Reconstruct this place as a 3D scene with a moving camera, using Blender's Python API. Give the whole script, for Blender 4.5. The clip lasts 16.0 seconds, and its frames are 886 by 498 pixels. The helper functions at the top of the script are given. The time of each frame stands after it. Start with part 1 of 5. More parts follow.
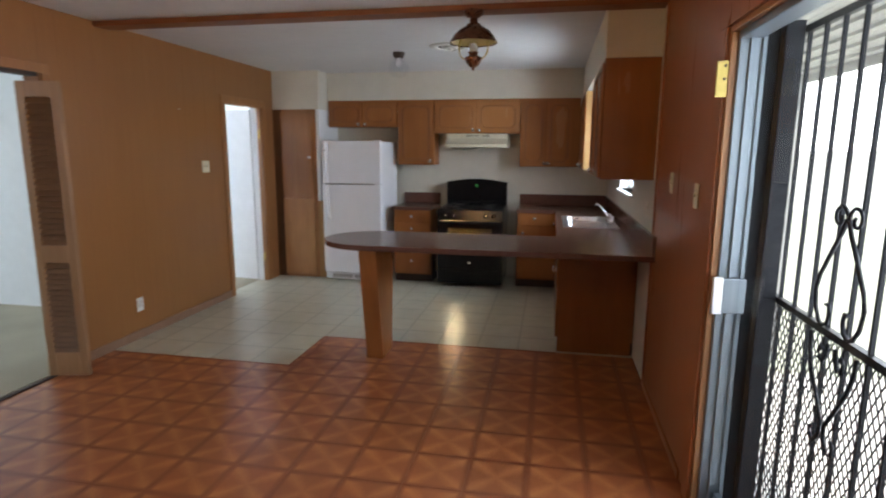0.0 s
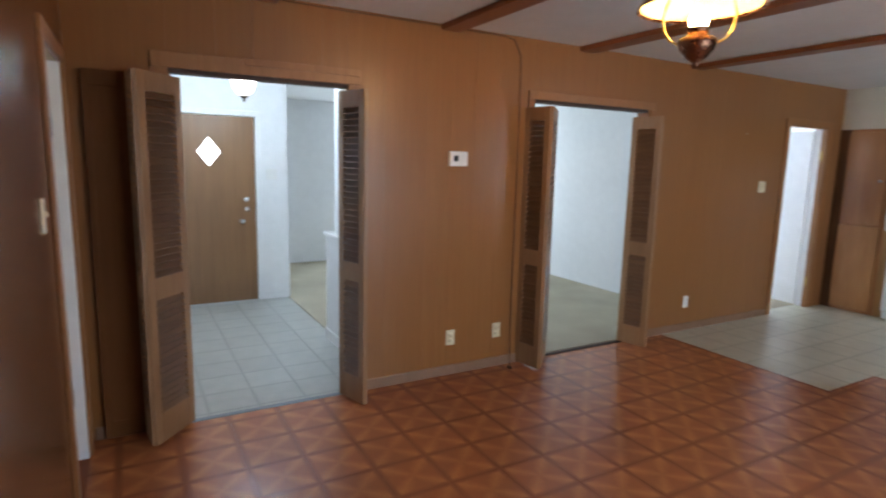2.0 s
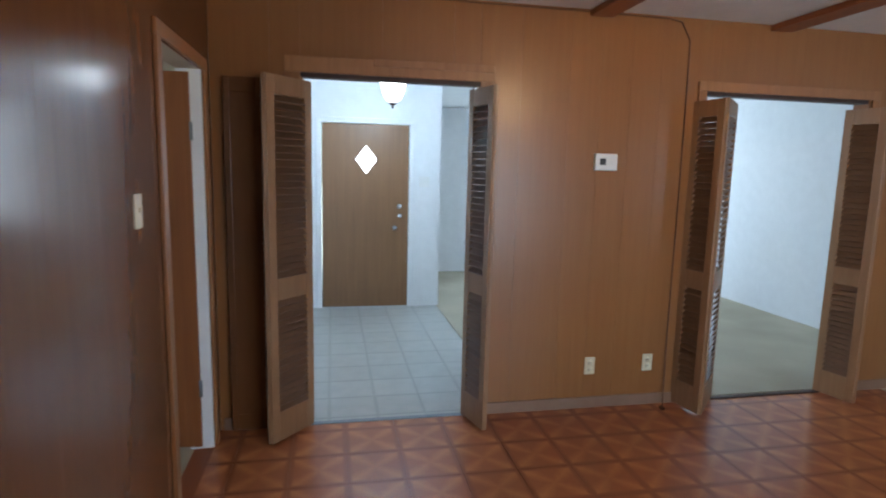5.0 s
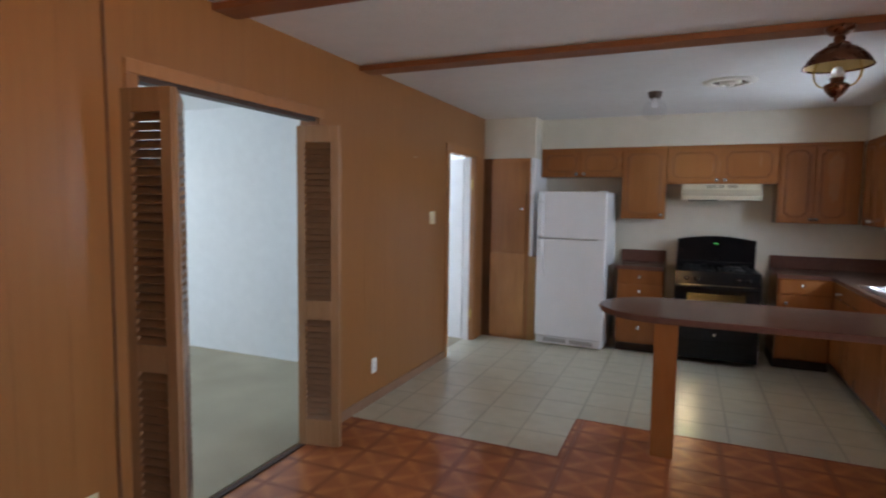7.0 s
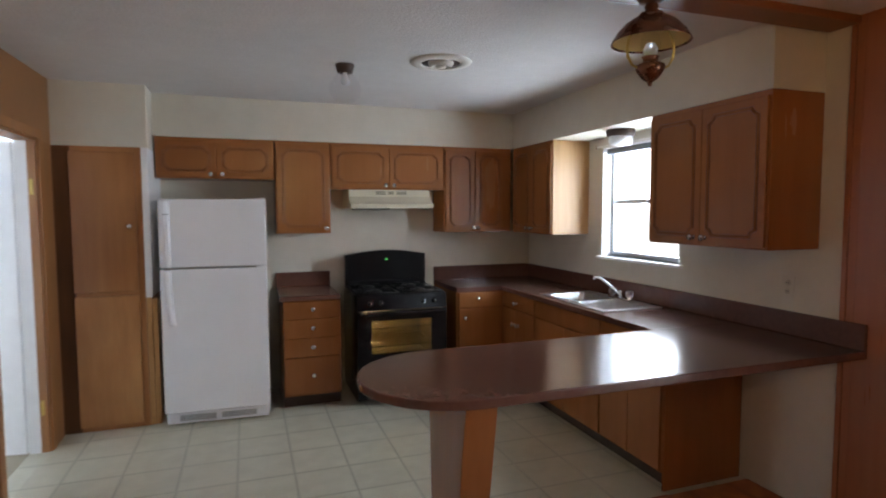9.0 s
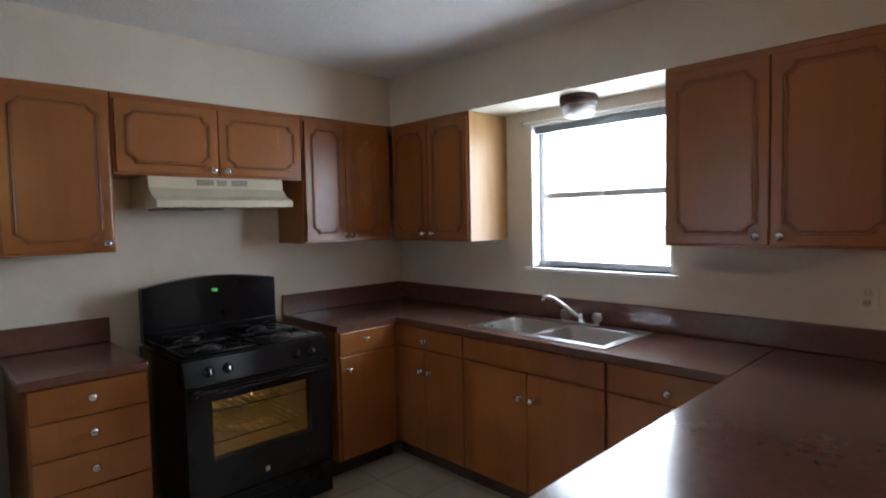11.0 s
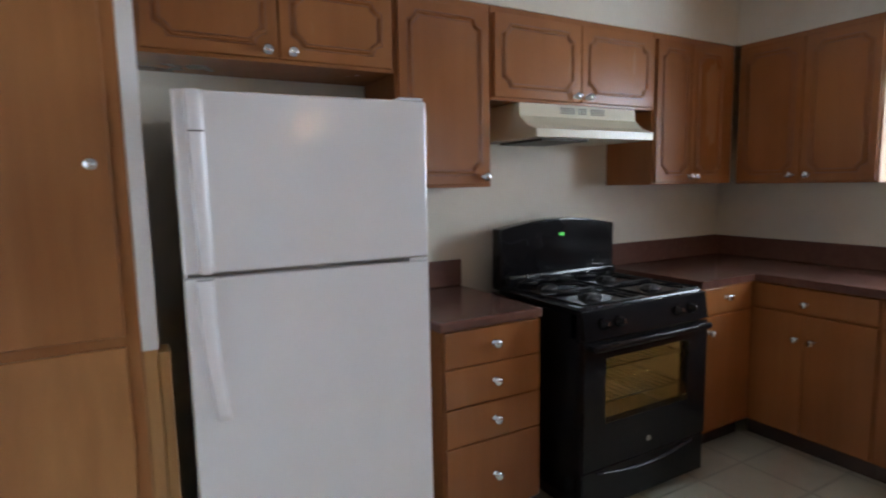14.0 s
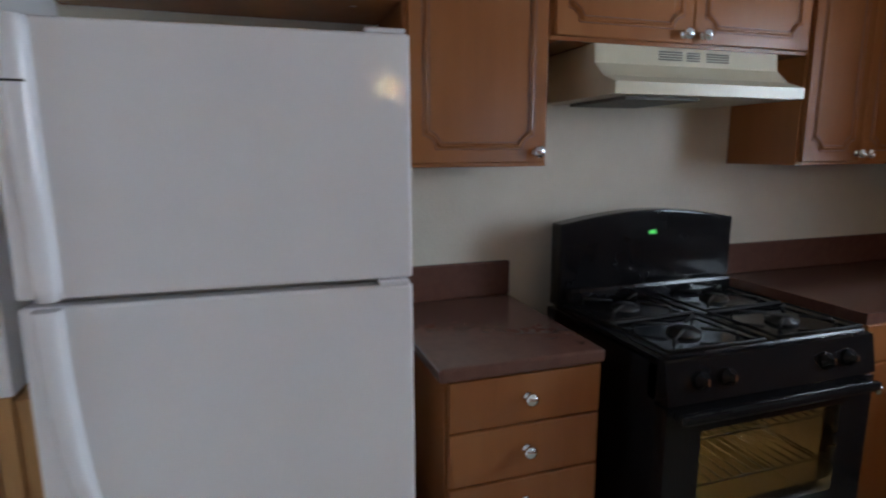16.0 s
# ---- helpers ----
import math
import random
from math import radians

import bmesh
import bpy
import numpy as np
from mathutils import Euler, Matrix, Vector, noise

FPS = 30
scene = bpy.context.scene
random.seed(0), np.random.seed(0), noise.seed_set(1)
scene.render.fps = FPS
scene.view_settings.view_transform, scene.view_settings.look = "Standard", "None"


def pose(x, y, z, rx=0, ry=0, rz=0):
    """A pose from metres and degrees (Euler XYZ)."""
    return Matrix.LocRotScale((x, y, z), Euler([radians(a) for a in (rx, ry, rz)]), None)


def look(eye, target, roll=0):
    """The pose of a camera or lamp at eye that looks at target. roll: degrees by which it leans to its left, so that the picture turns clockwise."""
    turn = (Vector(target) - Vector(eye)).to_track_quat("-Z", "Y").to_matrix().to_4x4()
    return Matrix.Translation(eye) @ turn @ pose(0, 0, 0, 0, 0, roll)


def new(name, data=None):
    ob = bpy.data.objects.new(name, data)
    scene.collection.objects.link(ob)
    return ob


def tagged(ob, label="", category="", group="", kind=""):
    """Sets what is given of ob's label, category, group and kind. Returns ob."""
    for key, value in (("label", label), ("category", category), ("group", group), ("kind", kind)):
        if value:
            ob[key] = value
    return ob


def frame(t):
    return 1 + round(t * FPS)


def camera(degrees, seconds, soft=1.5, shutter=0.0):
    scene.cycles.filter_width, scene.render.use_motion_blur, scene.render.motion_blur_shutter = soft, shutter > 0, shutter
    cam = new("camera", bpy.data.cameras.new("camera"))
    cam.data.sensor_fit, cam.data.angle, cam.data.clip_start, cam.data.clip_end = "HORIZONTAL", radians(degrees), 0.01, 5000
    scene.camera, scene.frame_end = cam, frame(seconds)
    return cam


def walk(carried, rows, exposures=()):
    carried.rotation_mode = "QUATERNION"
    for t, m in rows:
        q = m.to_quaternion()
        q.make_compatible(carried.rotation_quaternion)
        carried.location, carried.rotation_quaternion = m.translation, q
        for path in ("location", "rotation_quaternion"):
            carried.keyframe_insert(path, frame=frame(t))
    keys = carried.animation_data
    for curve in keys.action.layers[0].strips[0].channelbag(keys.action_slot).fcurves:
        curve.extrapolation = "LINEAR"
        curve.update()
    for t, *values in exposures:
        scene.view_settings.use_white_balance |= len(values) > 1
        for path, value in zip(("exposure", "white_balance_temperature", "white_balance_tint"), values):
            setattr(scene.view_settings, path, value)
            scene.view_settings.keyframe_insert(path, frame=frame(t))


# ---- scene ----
cam = camera(76.9, 16.0, soft=2.0, shutter=0.3)
PATH = [
    (0, (0.71, 0.099, 1.571), (0.338, 2.033, 1.224), 0.3),
    (0.5, (0.838, -0.13, 1.579), (0.103, 1.699, 1.24), 0.7),
    (1, (0.833, -0.362, 1.562), (-0.316, 1.24, 1.225), 1.1),
    (1.5, (0.837, -0.515, 1.569), (-0.626, 0.808, 1.241), 1.4),
    (2, (0.818, -0.618, 1.576), (-0.903, 0.354, 1.269), 1.4),
    (2.5, (0.824, -0.664, 1.578), (-1.045, -0.018, 1.281), 1.4),
    (3, (0.845, -0.717, 1.574), (-1.104, -0.377, 1.284), 1.2),
    (3.2, (0.844, -0.714, 1.6), (-1.119, -0.477, 1.3), 1.0),
    (5.3, (0.494, -0.14, 1.524), (-1.431, 0.337, 1.259), 1.5),
    (5.5, (0.393, -0.09, 1.543), (-1.484, 0.551, 1.286), 1.4),
    (6, (0.074, -0.002, 1.578), (-1.559, 1.13, 1.35), 1.3),
    (6.5, (-0.19, 0.113, 1.573), (-1.453, 1.651, 1.382), 1.3),
    (7, (-0.491, 0.415, 1.548), (-1.284, 2.244, 1.381), 0.8),
    (7.5, (-0.785, 0.677, 1.55), (-1.16, 2.635, 1.392), 0.6),
    (8, (-1.03, 1.098, 1.562), (-0.955, 3.091, 1.403), 0.1),
    (8.5, (-1.216, 1.511, 1.575), (-0.839, 3.469, 1.425), -0.1),
    (9, (-1.375, 1.971, 1.584), (-0.715, 3.854, 1.449), -0.2),
    (9.2, (-1.39, 2.16, 1.569), (-0.633, 4.007, 1.434), -0.4),
    (11.3, (-1.475, 4.036, 1.532), (-0.04, 5.424, 1.411), -1.1),
    (11.5, (-1.497, 4.218, 1.548), (-0.046, 5.588, 1.418), -1.0),
    (12, (-1.576, 4.669, 1.501), (-0.084, 5.994, 1.359), -1.0),
    (12.5, (-1.591, 4.929, 1.502), (-0.11, 6.258, 1.308), -1.0),
    (13, (-1.714, 5.066, 1.474), (-0.268, 6.43, 1.257), -1.2),
    (13.5, (-1.91, 4.938, 1.447), (-0.609, 6.441, 1.228), -1.2),
    (14, (-2.1, 4.762, 1.416), (-1.123, 6.492, 1.185), -1.1),
    (14.5, (-2.164, 4.742, 1.422), (-1.537, 6.622, 1.159), -0.5),
    (15, (-2.0, 4.898, 1.438), (-1.604, 6.831, 1.109), -0.1),
    (15.5, (-1.747, 5.082, 1.447), (-1.357, 7.012, 1.096), -0.4),
    (16, (-1.547, 5.244, 1.452), (-0.932, 7.114, 1.101), -0.2),
]
EXPOSURES = [(0.0, 0.82, 6700, 10), (0.5, 0.95, 7100, 11), (1.5, 0.84, 6600, 10), (2.5, 0.88, 6400, 10), (3.2, 0.9, 6300, 9), (5.5, 0.8, 5800, 6), (6.0, 0.82, 6300, 9), (6.5, 0.78, 6500, 11), (7.0, 0.75, 6500, 11), (7.5, 0.88, 6600, 11), (8.0, 1.0, 6700, 12), (9.0, 0.82, 6700, 11), (11.5, 0.66, 6700, 11), (12.5, 0.98, 6700, 11), (13.5, 1.02, 6600, 10), (14.5, 0.88, 6400, 9), (15.5, 0.58, 6300, 8), (16.0, 0.62, 6300, 9)]
walk(cam, [(t, look(eye, target, roll)) for t, eye, target, roll in PATH], EXPOSURES)

# ---- light ----
world = bpy.data.worlds.new("sky")
scene.world = world
world.use_nodes = True
wn = world.node_tree
sky = wn.nodes.new("ShaderNodeTexSky")
sky.sky_type, sky.sun_disc = "NISHITA", False
sky.sun_elevation, sky.sun_rotation = radians(67.0), radians(135.0)
bg = wn.nodes["Background"]
bg.inputs["Strength"].default_value = 0.14
wn.links.new(sky.outputs[0], bg.inputs["Color"])
sun = new("sun", bpy.data.lights.new("sun", "SUN"))
sun.data.energy, sun.data.angle, sun.data.color = 5.0, radians(0.6), (1.0, 0.95, 0.88)
sun.matrix_world = look((0, 0, 0), (-0.3, 0.3, -1.0))


def window_lamp(name, eye, target, sx, sy, watts, color):
    """Area lamp for daylight at one opening, seen or assumed."""
    d = bpy.data.lights.new(name, "AREA")
    d.shape, d.size, d.size_y, d.energy, d.color = "RECTANGLE", sx, sy, watts, color
    ob = new(name, d)
    ob.matrix_world = look(eye, target)
    return ob


DAY = (0.76, 0.88, 1.05)
BLUE = (0.70, 0.85, 1.0)
window_lamp("daylight_patio", (1.95, 1.55, 1.25), (0, 1.55, 1.0), 2.0, 2.0, 44, DAY)
window_lamp("daylight_sink_window", (1.62, 5.43, 1.66), (0, 5.43, 1.5), 0.84, 0.84, 29, DAY)
# Next two: lamps added at assumed, unseen windows to brighten the rooms beyond.
window_lamp("added_daylight_living", (-7.62, 3.45, 1.5), (0, 3.45, 1.2), 1.6, 1.5, 38, BLUE)
window_lamp("added_daylight_hall", (-3.7, 7.16, 1.6), (-3.6, 5.0, 1.1), 1.2, 1.2, 45, DAY)


def bulb(name, at, watts, color, r=0.03):
    d = bpy.data.lights.new(name, "POINT")
    d.energy, d.color, d.shadow_soft_size = watts, color, r
    ob = new(name, d)
    ob.location = at
    return ob


bulb("bulb_dining", (-0.69, 1.35, 2.138), 20, (1.0, 0.60, 0.26), 0.025)
bulb("bulb_entry", (-4.3, 0.285, 2.17), 16, (0.64, 0.83, 1.0), 0.05)
bulb("bulb_oven", (-0.42, 6.72, 0.70), 6.0, (1.0, 0.76, 0.42), 0.02)
# Added lamp at an unseen, made-up window to light the side room.
window_lamp("added_light_side_room", (-1.3, -3.6, 1.5), (-1.3, 0, 1.3), 1.3, 1.1, 2, DAY)


# ---- materials ----
def material(name, dark, light, rough=0.5, metal=0.0, scale=6.0, stretch=(1, 1, 1), bump=0.05, detail=6.0, blotch=0.35, coat=0.0, per_object=0.0, rough_var=0.12, bump_scale=None):
    """Two tones mixed by stretched grain and by large blotches, with relief and uneven gloss."""
    m = bpy.data.materials.new(name)
    m.use_nodes = True
    t = m.node_tree
    n, l = t.nodes, t.links
    b = n["Principled BSDF"]
    co = n.new("ShaderNodeTexCoord")
    mp = n.new("ShaderNodeMapping")
    mp.inputs["Scale"].default_value = stretch
    l.new(co.outputs["Object"], mp.inputs["Vector"])
    g = n.new("ShaderNodeTexNoise")
    g.inputs["Scale"].default_value, g.inputs["Detail"].default_value = scale, detail
    g.inputs["Roughness"].default_value = 0.62
    big = n.new("ShaderNodeTexNoise")
    big.inputs["Scale"].default_value, big.inputs["Detail"].default_value = 1.3, 2.0
    l.new(co.outputs["Object"], big.inputs["Vector"])
    if per_object:
        info = n.new("ShaderNodeObjectInfo")
        add = n.new("ShaderNodeVectorMath")
        add.operation = "MULTIPLY_ADD"
        add.inputs[1].default_value = (37, 23, 51)
        l.new(info.outputs["Random"], add.inputs[0])
        l.new(mp.outputs[0], add.inputs[2])
        l.new(add.outputs[0], g.inputs["Vector"])
    else:
        l.new(mp.outputs[0], g.inputs["Vector"])
    mix = n.new("ShaderNodeMath")
    mix.operation = "MULTIPLY_ADD"
    mix.inputs[1].default_value = blotch
    l.new(big.outputs[0], mix.inputs[0])
    sub = n.new("ShaderNodeMath")
    sub.operation = "MULTIPLY_ADD"
    sub.inputs[1].default_value, sub.inputs[2].default_value = 1.0 - blotch, 0.0
    l.new(g.outputs[0], sub.inputs[0])
    l.new(sub.outputs[0], mix.inputs[2])
    last = mix.outputs[0]
    if per_object:
        vary = n.new("ShaderNodeMath")
        vary.operation = "MULTIPLY_ADD"
        vary.inputs[1].default_value = per_object
        l.new(info.outputs["Random"], vary.inputs[0])
        l.new(last, vary.inputs[2])
        shift = n.new("ShaderNodeMath")
        shift.operation = "SUBTRACT"
        shift.inputs[1].default_value = per_object / 2
        l.new(vary.outputs[0], shift.inputs[0])
        last = shift.outputs[0]
    ramp = n.new("ShaderNodeValToRGB")
    e = ramp.color_ramp.elements
    e[0].position, e[1].position = 0.32, 0.68
    e[0].color, e[1].color = (*dark, 1), (*light, 1)
    l.new(last, ramp.inputs[0])
    l.new(ramp.outputs[0], b.inputs["Base Color"])
    rr = n.new("ShaderNodeMapRange")
    rr.inputs["To Min"].default_value, rr.inputs["To Max"].default_value = max(rough - rough_var, 0.02), min(rough + rough_var, 1)
    l.new(last, rr.inputs["Value"])
    l.new(rr.outputs[0], b.inputs["Roughness"])
    b.inputs["Metallic"].default_value = metal
    b.inputs["Coat Weight"].default_value = coat
    if bump:
        bp = n.new("ShaderNodeBump")
        bp.inputs["Strength"].default_value, bp.inputs["Distance"].default_value = bump, 0.01
        src = g
        if bump_scale:
            src = n.new("ShaderNodeTexNoise")
            src.inputs["Scale"].default_value, src.inputs["Detail"].default_value = bump_scale, 3.0
            l.new(co.outputs["Object"], src.inputs["Vector"])
        l.new(src.outputs[0], bp.inputs["Height"])
        l.new(bp.outputs[0], b.inputs["Normal"])
    return m


def glass(name, color=(1, 1, 1), rough=0.0, thin=True):
    m = bpy.data.materials.new(name)
    m.use_nodes = True
    n, l = m.node_tree.nodes, m.node_tree.links
    if thin:
        n.remove(n["Principled BSDF"])
        tr, gl, mx, fr = (n.new("ShaderNode" + k) for k in ("BsdfTransparent", "BsdfGlossy", "MixShader", "LayerWeight"))
        tr.inputs[0].default_value = (*color, 1)
        gl.inputs["Roughness"].default_value = rough
        pw, sc = n.new("ShaderNodeMath"), n.new("ShaderNodeMath")
        pw.operation, sc.operation = "POWER", "MULTIPLY_ADD"
        pw.inputs[1].default_value, sc.inputs[1].default_value, sc.inputs[2].default_value = 5.0, 0.12, 0.015
        l.new(fr.outputs["Facing"], pw.inputs[0])
        l.new(pw.outputs[0], sc.inputs[0])
        l.new(sc.outputs[0], mx.inputs[0])
        l.new(tr.outputs[0], mx.inputs[1])
        l.new(gl.outputs[0], mx.inputs[2])
        l.new(mx.outputs[0], n["Material Output"].inputs[0])
    else:
        b = n["Principled BSDF"]
        b.inputs["Base Color"].default_value = (*color, 1)
        b.inputs["Transmission Weight"].default_value = 1.0
        b.inputs["Roughness"].default_value = rough
    return m


def glow(name, color, strength):
    m = bpy.data.materials.new(name)
    m.use_nodes = True
    b = m.node_tree.nodes["Principled BSDF"]
    b.inputs["Base Color"].default_value = (*color, 1)
    b.inputs["Emission Color"].default_value = (*color, 1)
    b.inputs["Emission Strength"].default_value = strength
    return m


PANEL = material("panelling", (0.262, 0.110, 0.034), (0.296, 0.131, 0.043), 0.30, scale=7, stretch=(5, 5, 0.25), bump=0.012, blotch=0.3, per_object=0.06, rough_var=0.03)
PANEL_DARK = material("panelling_stained", (0.29, 0.097, 0.038), (0.37, 0.134, 0.052), 0.30, scale=4, stretch=(5, 5, 0.35), bump=0.02, blotch=0.5, per_object=0.08)
# Darker copy of the panelling; the dimmer light on this side is in the colour.
PANEL_SOUTH = material("panelling_end_wall_darkened", (0.120, 0.047, 0.018), (0.165, 0.067, 0.025), 0.19, scale=4, stretch=(5, 5, 0.35), bump=0.09, bump_scale=7, blotch=0.55, per_object=0.08)
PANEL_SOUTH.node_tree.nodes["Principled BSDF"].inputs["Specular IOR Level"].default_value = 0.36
CAB = material("cabinet_wood", (0.225, 0.078, 0.024), (0.355, 0.138, 0.044), 0.26, scale=3, stretch=(4, 4, 0.4), bump=0.012, blotch=0.7, per_object=0.12, rough_var=0.04)
GROOVE_SHADED = material("cabinet_groove_shaded", (0.14, 0.046, 0.015), (0.20, 0.070, 0.023), 0.4, scale=8, bump=0.03)
PALE = material("cabinet_side_pale", (0.31, 0.165, 0.060), (0.43, 0.25, 0.10), 0.4, scale=5, stretch=(6, 6, 0.4), bump=0.03)
RAW = material("raw_pine", (0.36, 0.19, 0.07), (0.52, 0.30, 0.12), 0.6, scale=6, stretch=(9, 9, 0.5), bump=0.1)
# Stain and missing light on the stile, both put into this dark tone.
PANTRY_STILE = material("stained_shaded_stile", (0.030, 0.012, 0.007), (0.19, 0.078, 0.028), 0.4, scale=2.2, stretch=(3, 3, 0.5), bump=0.04, blotch=0.55)
PANTRY = material("pantry_plywood", (0.25, 0.100, 0.034), (0.44, 0.20, 0.073), 0.33, scale=3.0, stretch=(4, 4, 0.4), bump=0.03, blotch=0.6, per_object=0.05)
PANTRY_WORN = material("worn_plywood", (0.29, 0.112, 0.033), (0.52, 0.27, 0.105), 0.42, scale=2.6, stretch=(4, 4, 0.7), bump=0.04, blotch=0.6)
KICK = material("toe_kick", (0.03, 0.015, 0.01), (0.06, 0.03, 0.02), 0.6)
TRIM = material("door_casing", (0.25, 0.105, 0.038), (0.36, 0.165, 0.06), 0.4, scale=5, stretch=(6, 6, 0.5), bump=0.04, per_object=0.2)
BEAM = material("beam_wood", (0.17, 0.055, 0.018), (0.27, 0.095, 0.032), 0.45, scale=5, stretch=(0.4, 6, 6), bump=0.08, blotch=0.3)
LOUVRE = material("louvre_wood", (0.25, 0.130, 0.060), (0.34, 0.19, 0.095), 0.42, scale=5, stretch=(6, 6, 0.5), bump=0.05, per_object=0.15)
# Slats darker than their stiles: the shade between slats is in this colour.
SLAT_SHADED = material("louvre_slat_shaded", (0.13, 0.062, 0.029), (0.20, 0.10, 0.048), 0.42, scale=5, stretch=(1, 6, 6), bump=0.05, per_object=0.15)
DOORWOOD = material("front_door_wood", (0.19, 0.095, 0.042), (0.26, 0.135, 0.06), 0.42, scale=4, stretch=(5, 5, 0.3), bump=0.03)
SLABWOOD = material("side_door_wood", (0.20, 0.066, 0.020), (0.30, 0.108, 0.034), 0.4, scale=4, stretch=(5, 5, 0.3), bump=0.03)
WHITE = material("white_wall", (0.76, 0.77, 0.78), (0.83, 0.84, 0.85), 0.65, scale=9, bump=0.12, bump_scale=90)
CREAM = material("cream_wall", (0.60, 0.565, 0.475), (0.68, 0.645, 0.55), 0.62, scale=7, bump=0.12, bump_scale=90, blotch=0.5)
CEIL = material("ceiling_paint", (0.66, 0.66, 0.65), (0.74, 0.74, 0.73), 0.75, scale=8, bump=0.35, bump_scale=60, blotch=0.5)
BASEB = material("baseboard_paint", (0.21, 0.12, 0.075), (0.29, 0.175, 0.115), 0.5)
CARPET = material("carpet", (0.32, 0.28, 0.20), (0.47, 0.42, 0.315), 0.95, scale=120, bump=0.6, blotch=0.7)
LAMINATE = material("brown_laminate", (0.100, 0.045, 0.034), (0.150, 0.073, 0.055), 0.20, scale=30, stretch=(1, 1, 1), bump=0.0, blotch=0.5, rough_var=0.02)
ENAMEL = material("white_enamel", (0.82, 0.83, 0.86), (0.86, 0.87, 0.90), 0.07, scale=5, bump=0.011, bump_scale=150, rough_var=0.01)
GASKET = material("grey_gasket", (0.30, 0.30, 0.29), (0.40, 0.40, 0.38), 0.6)
BLACK = material("black_enamel", (0.006, 0.006, 0.007), (0.011, 0.011, 0.012), 0.14, scale=7, bump=0.0, rough_var=0.05)
BLACK.node_tree.nodes["Principled BSDF"].inputs["Specular IOR Level"].default_value = 0.26
IRON = material("cast_iron", (0.012, 0.012, 0.012), (0.022, 0.022, 0.022), 0.55, scale=60, bump=0.2)
IRON.node_tree.nodes["Principled BSDF"].inputs["Specular IOR Level"].default_value = 0.2
BURNER = material("burner_aluminium", (0.03, 0.03, 0.03), (0.07, 0.07, 0.07), 0.4, metal=0.9, scale=20)
OVENIN = material("oven_liner", (0.16, 0.13, 0.09), (0.25, 0.21, 0.15), 0.45, scale=30)
CHROME = material("chrome", (0.72, 0.73, 0.75), (0.82, 0.83, 0.85), 0.13, metal=1.0, scale=9, bump=0.0, rough_var=0.06)
STEEL = material("brushed_steel", (0.48, 0.49, 0.50), (0.62, 0.63, 0.64), 0.30, metal=1.0, scale=14, stretch=(1, 14, 1), bump=0.02)
ALU = material("aluminium_frame", (0.19, 0.22, 0.245), (0.26, 0.295, 0.325), 0.40, metal=0.6, scale=8, stretch=(6, 6, 0.6), bump=0.02)
ALU_PALE = material("pale_window_aluminium", (0.50, 0.54, 0.58), (0.62, 0.66, 0.70), 0.36, metal=0.75, scale=8, stretch=(6, 6, 0.6), bump=0.02)
BRASS = material("brass", (0.50, 0.36, 0.10), (0.66, 0.49, 0.17), 0.36, metal=0.9, scale=25, bump=0.05)
COPPER = material("aged_copper", (0.13, 0.058, 0.034), (0.25, 0.118, 0.070), 0.28, metal=0.9, scale=18, bump=0.06)
SHADE_IN = material("shade_lining", (0.66, 0.52, 0.20), (0.78, 0.64, 0.28), 0.5, scale=8)
HOOD = material("almond_enamel", (0.55, 0.51, 0.38), (0.63, 0.59, 0.45), 0.34, scale=6, bump=0.02)
HOODDARK = material("hood_filter", (0.05, 0.045, 0.035), (0.12, 0.11, 0.09), 0.5, scale=80, bump=0.3)
IVORY = material("ivory_plastic", (0.66, 0.60, 0.42), (0.72, 0.66, 0.48), 0.4)
WPLASTIC = material("white_plastic", (0.74, 0.74, 0.72), (0.80, 0.80, 0.78), 0.4)
DARKPL = material("dark_plastic", (0.02, 0.02, 0.02), (0.04, 0.04, 0.04), 0.4)
CABLE = material("brown_cable", (0.08, 0.03, 0.012), (0.13, 0.05, 0.02), 0.5)
WROUGHT = material("wrought_iron", (0.010, 0.010, 0.012), (0.022, 0.022, 0.025), 0.45, scale=40, bump=0.15)
WROUGHT.node_tree.nodes["Principled BSDF"].inputs["Specular IOR Level"].default_value = 0.08
CONCRETE = material("patio_concrete", (0.52, 0.51, 0.49), (0.64, 0.63, 0.61), 0.85, scale=8, bump=0.2)
# Lawn paled well past grass; strong daylight is put into its colour.
GRASS = material("lawn", (0.35, 0.37, 0.29), (0.47, 0.49, 0.41), 0.9, scale=14, bump=0.5)
COVER = material("patio_cover_metal", (0.27, 0.28, 0.29), (0.36, 0.37, 0.38), 0.5, scale=5)
ROOFW = material("patio_cover_white", (0.62, 0.63, 0.64), (0.72, 0.73, 0.74), 0.5, scale=5)
# Near-white boards: the glare of the yard is put into the colour.
FENCE = material("whitened_fence", (0.76, 0.76, 0.75), (0.86, 0.86, 0.85), 0.8, scale=5, stretch=(6, 6, 0.5), bump=0.2, per_object=0.2)
VENTW = material("vent_white", (0.66, 0.64, 0.58), (0.74, 0.72, 0.66), 0.45)
FROST = glass("frosted_glass", (0.95, 0.97, 1.0), 0.35, thin=False)
PANE = glass("window_glass", (0.97, 0.98, 0.98))
OVENGLASS = glass("oven_glass", (0.55, 0.52, 0.46))
GLOBE = glass("clear_globe_glass", (0.97, 0.97, 0.98), 0.02)
CRYSTAL = glass("crystal", (1, 1, 1), 0.03, thin=False)
BULB_WARM = glow("lit_bulb_warm", (1.0, 0.70, 0.36), 22)
BULB_WHITE = glow("lit_shade_white", (0.92, 0.96, 1.0), 9)
LED = glow("green_display", (0.15, 0.9, 0.2), 0.6)
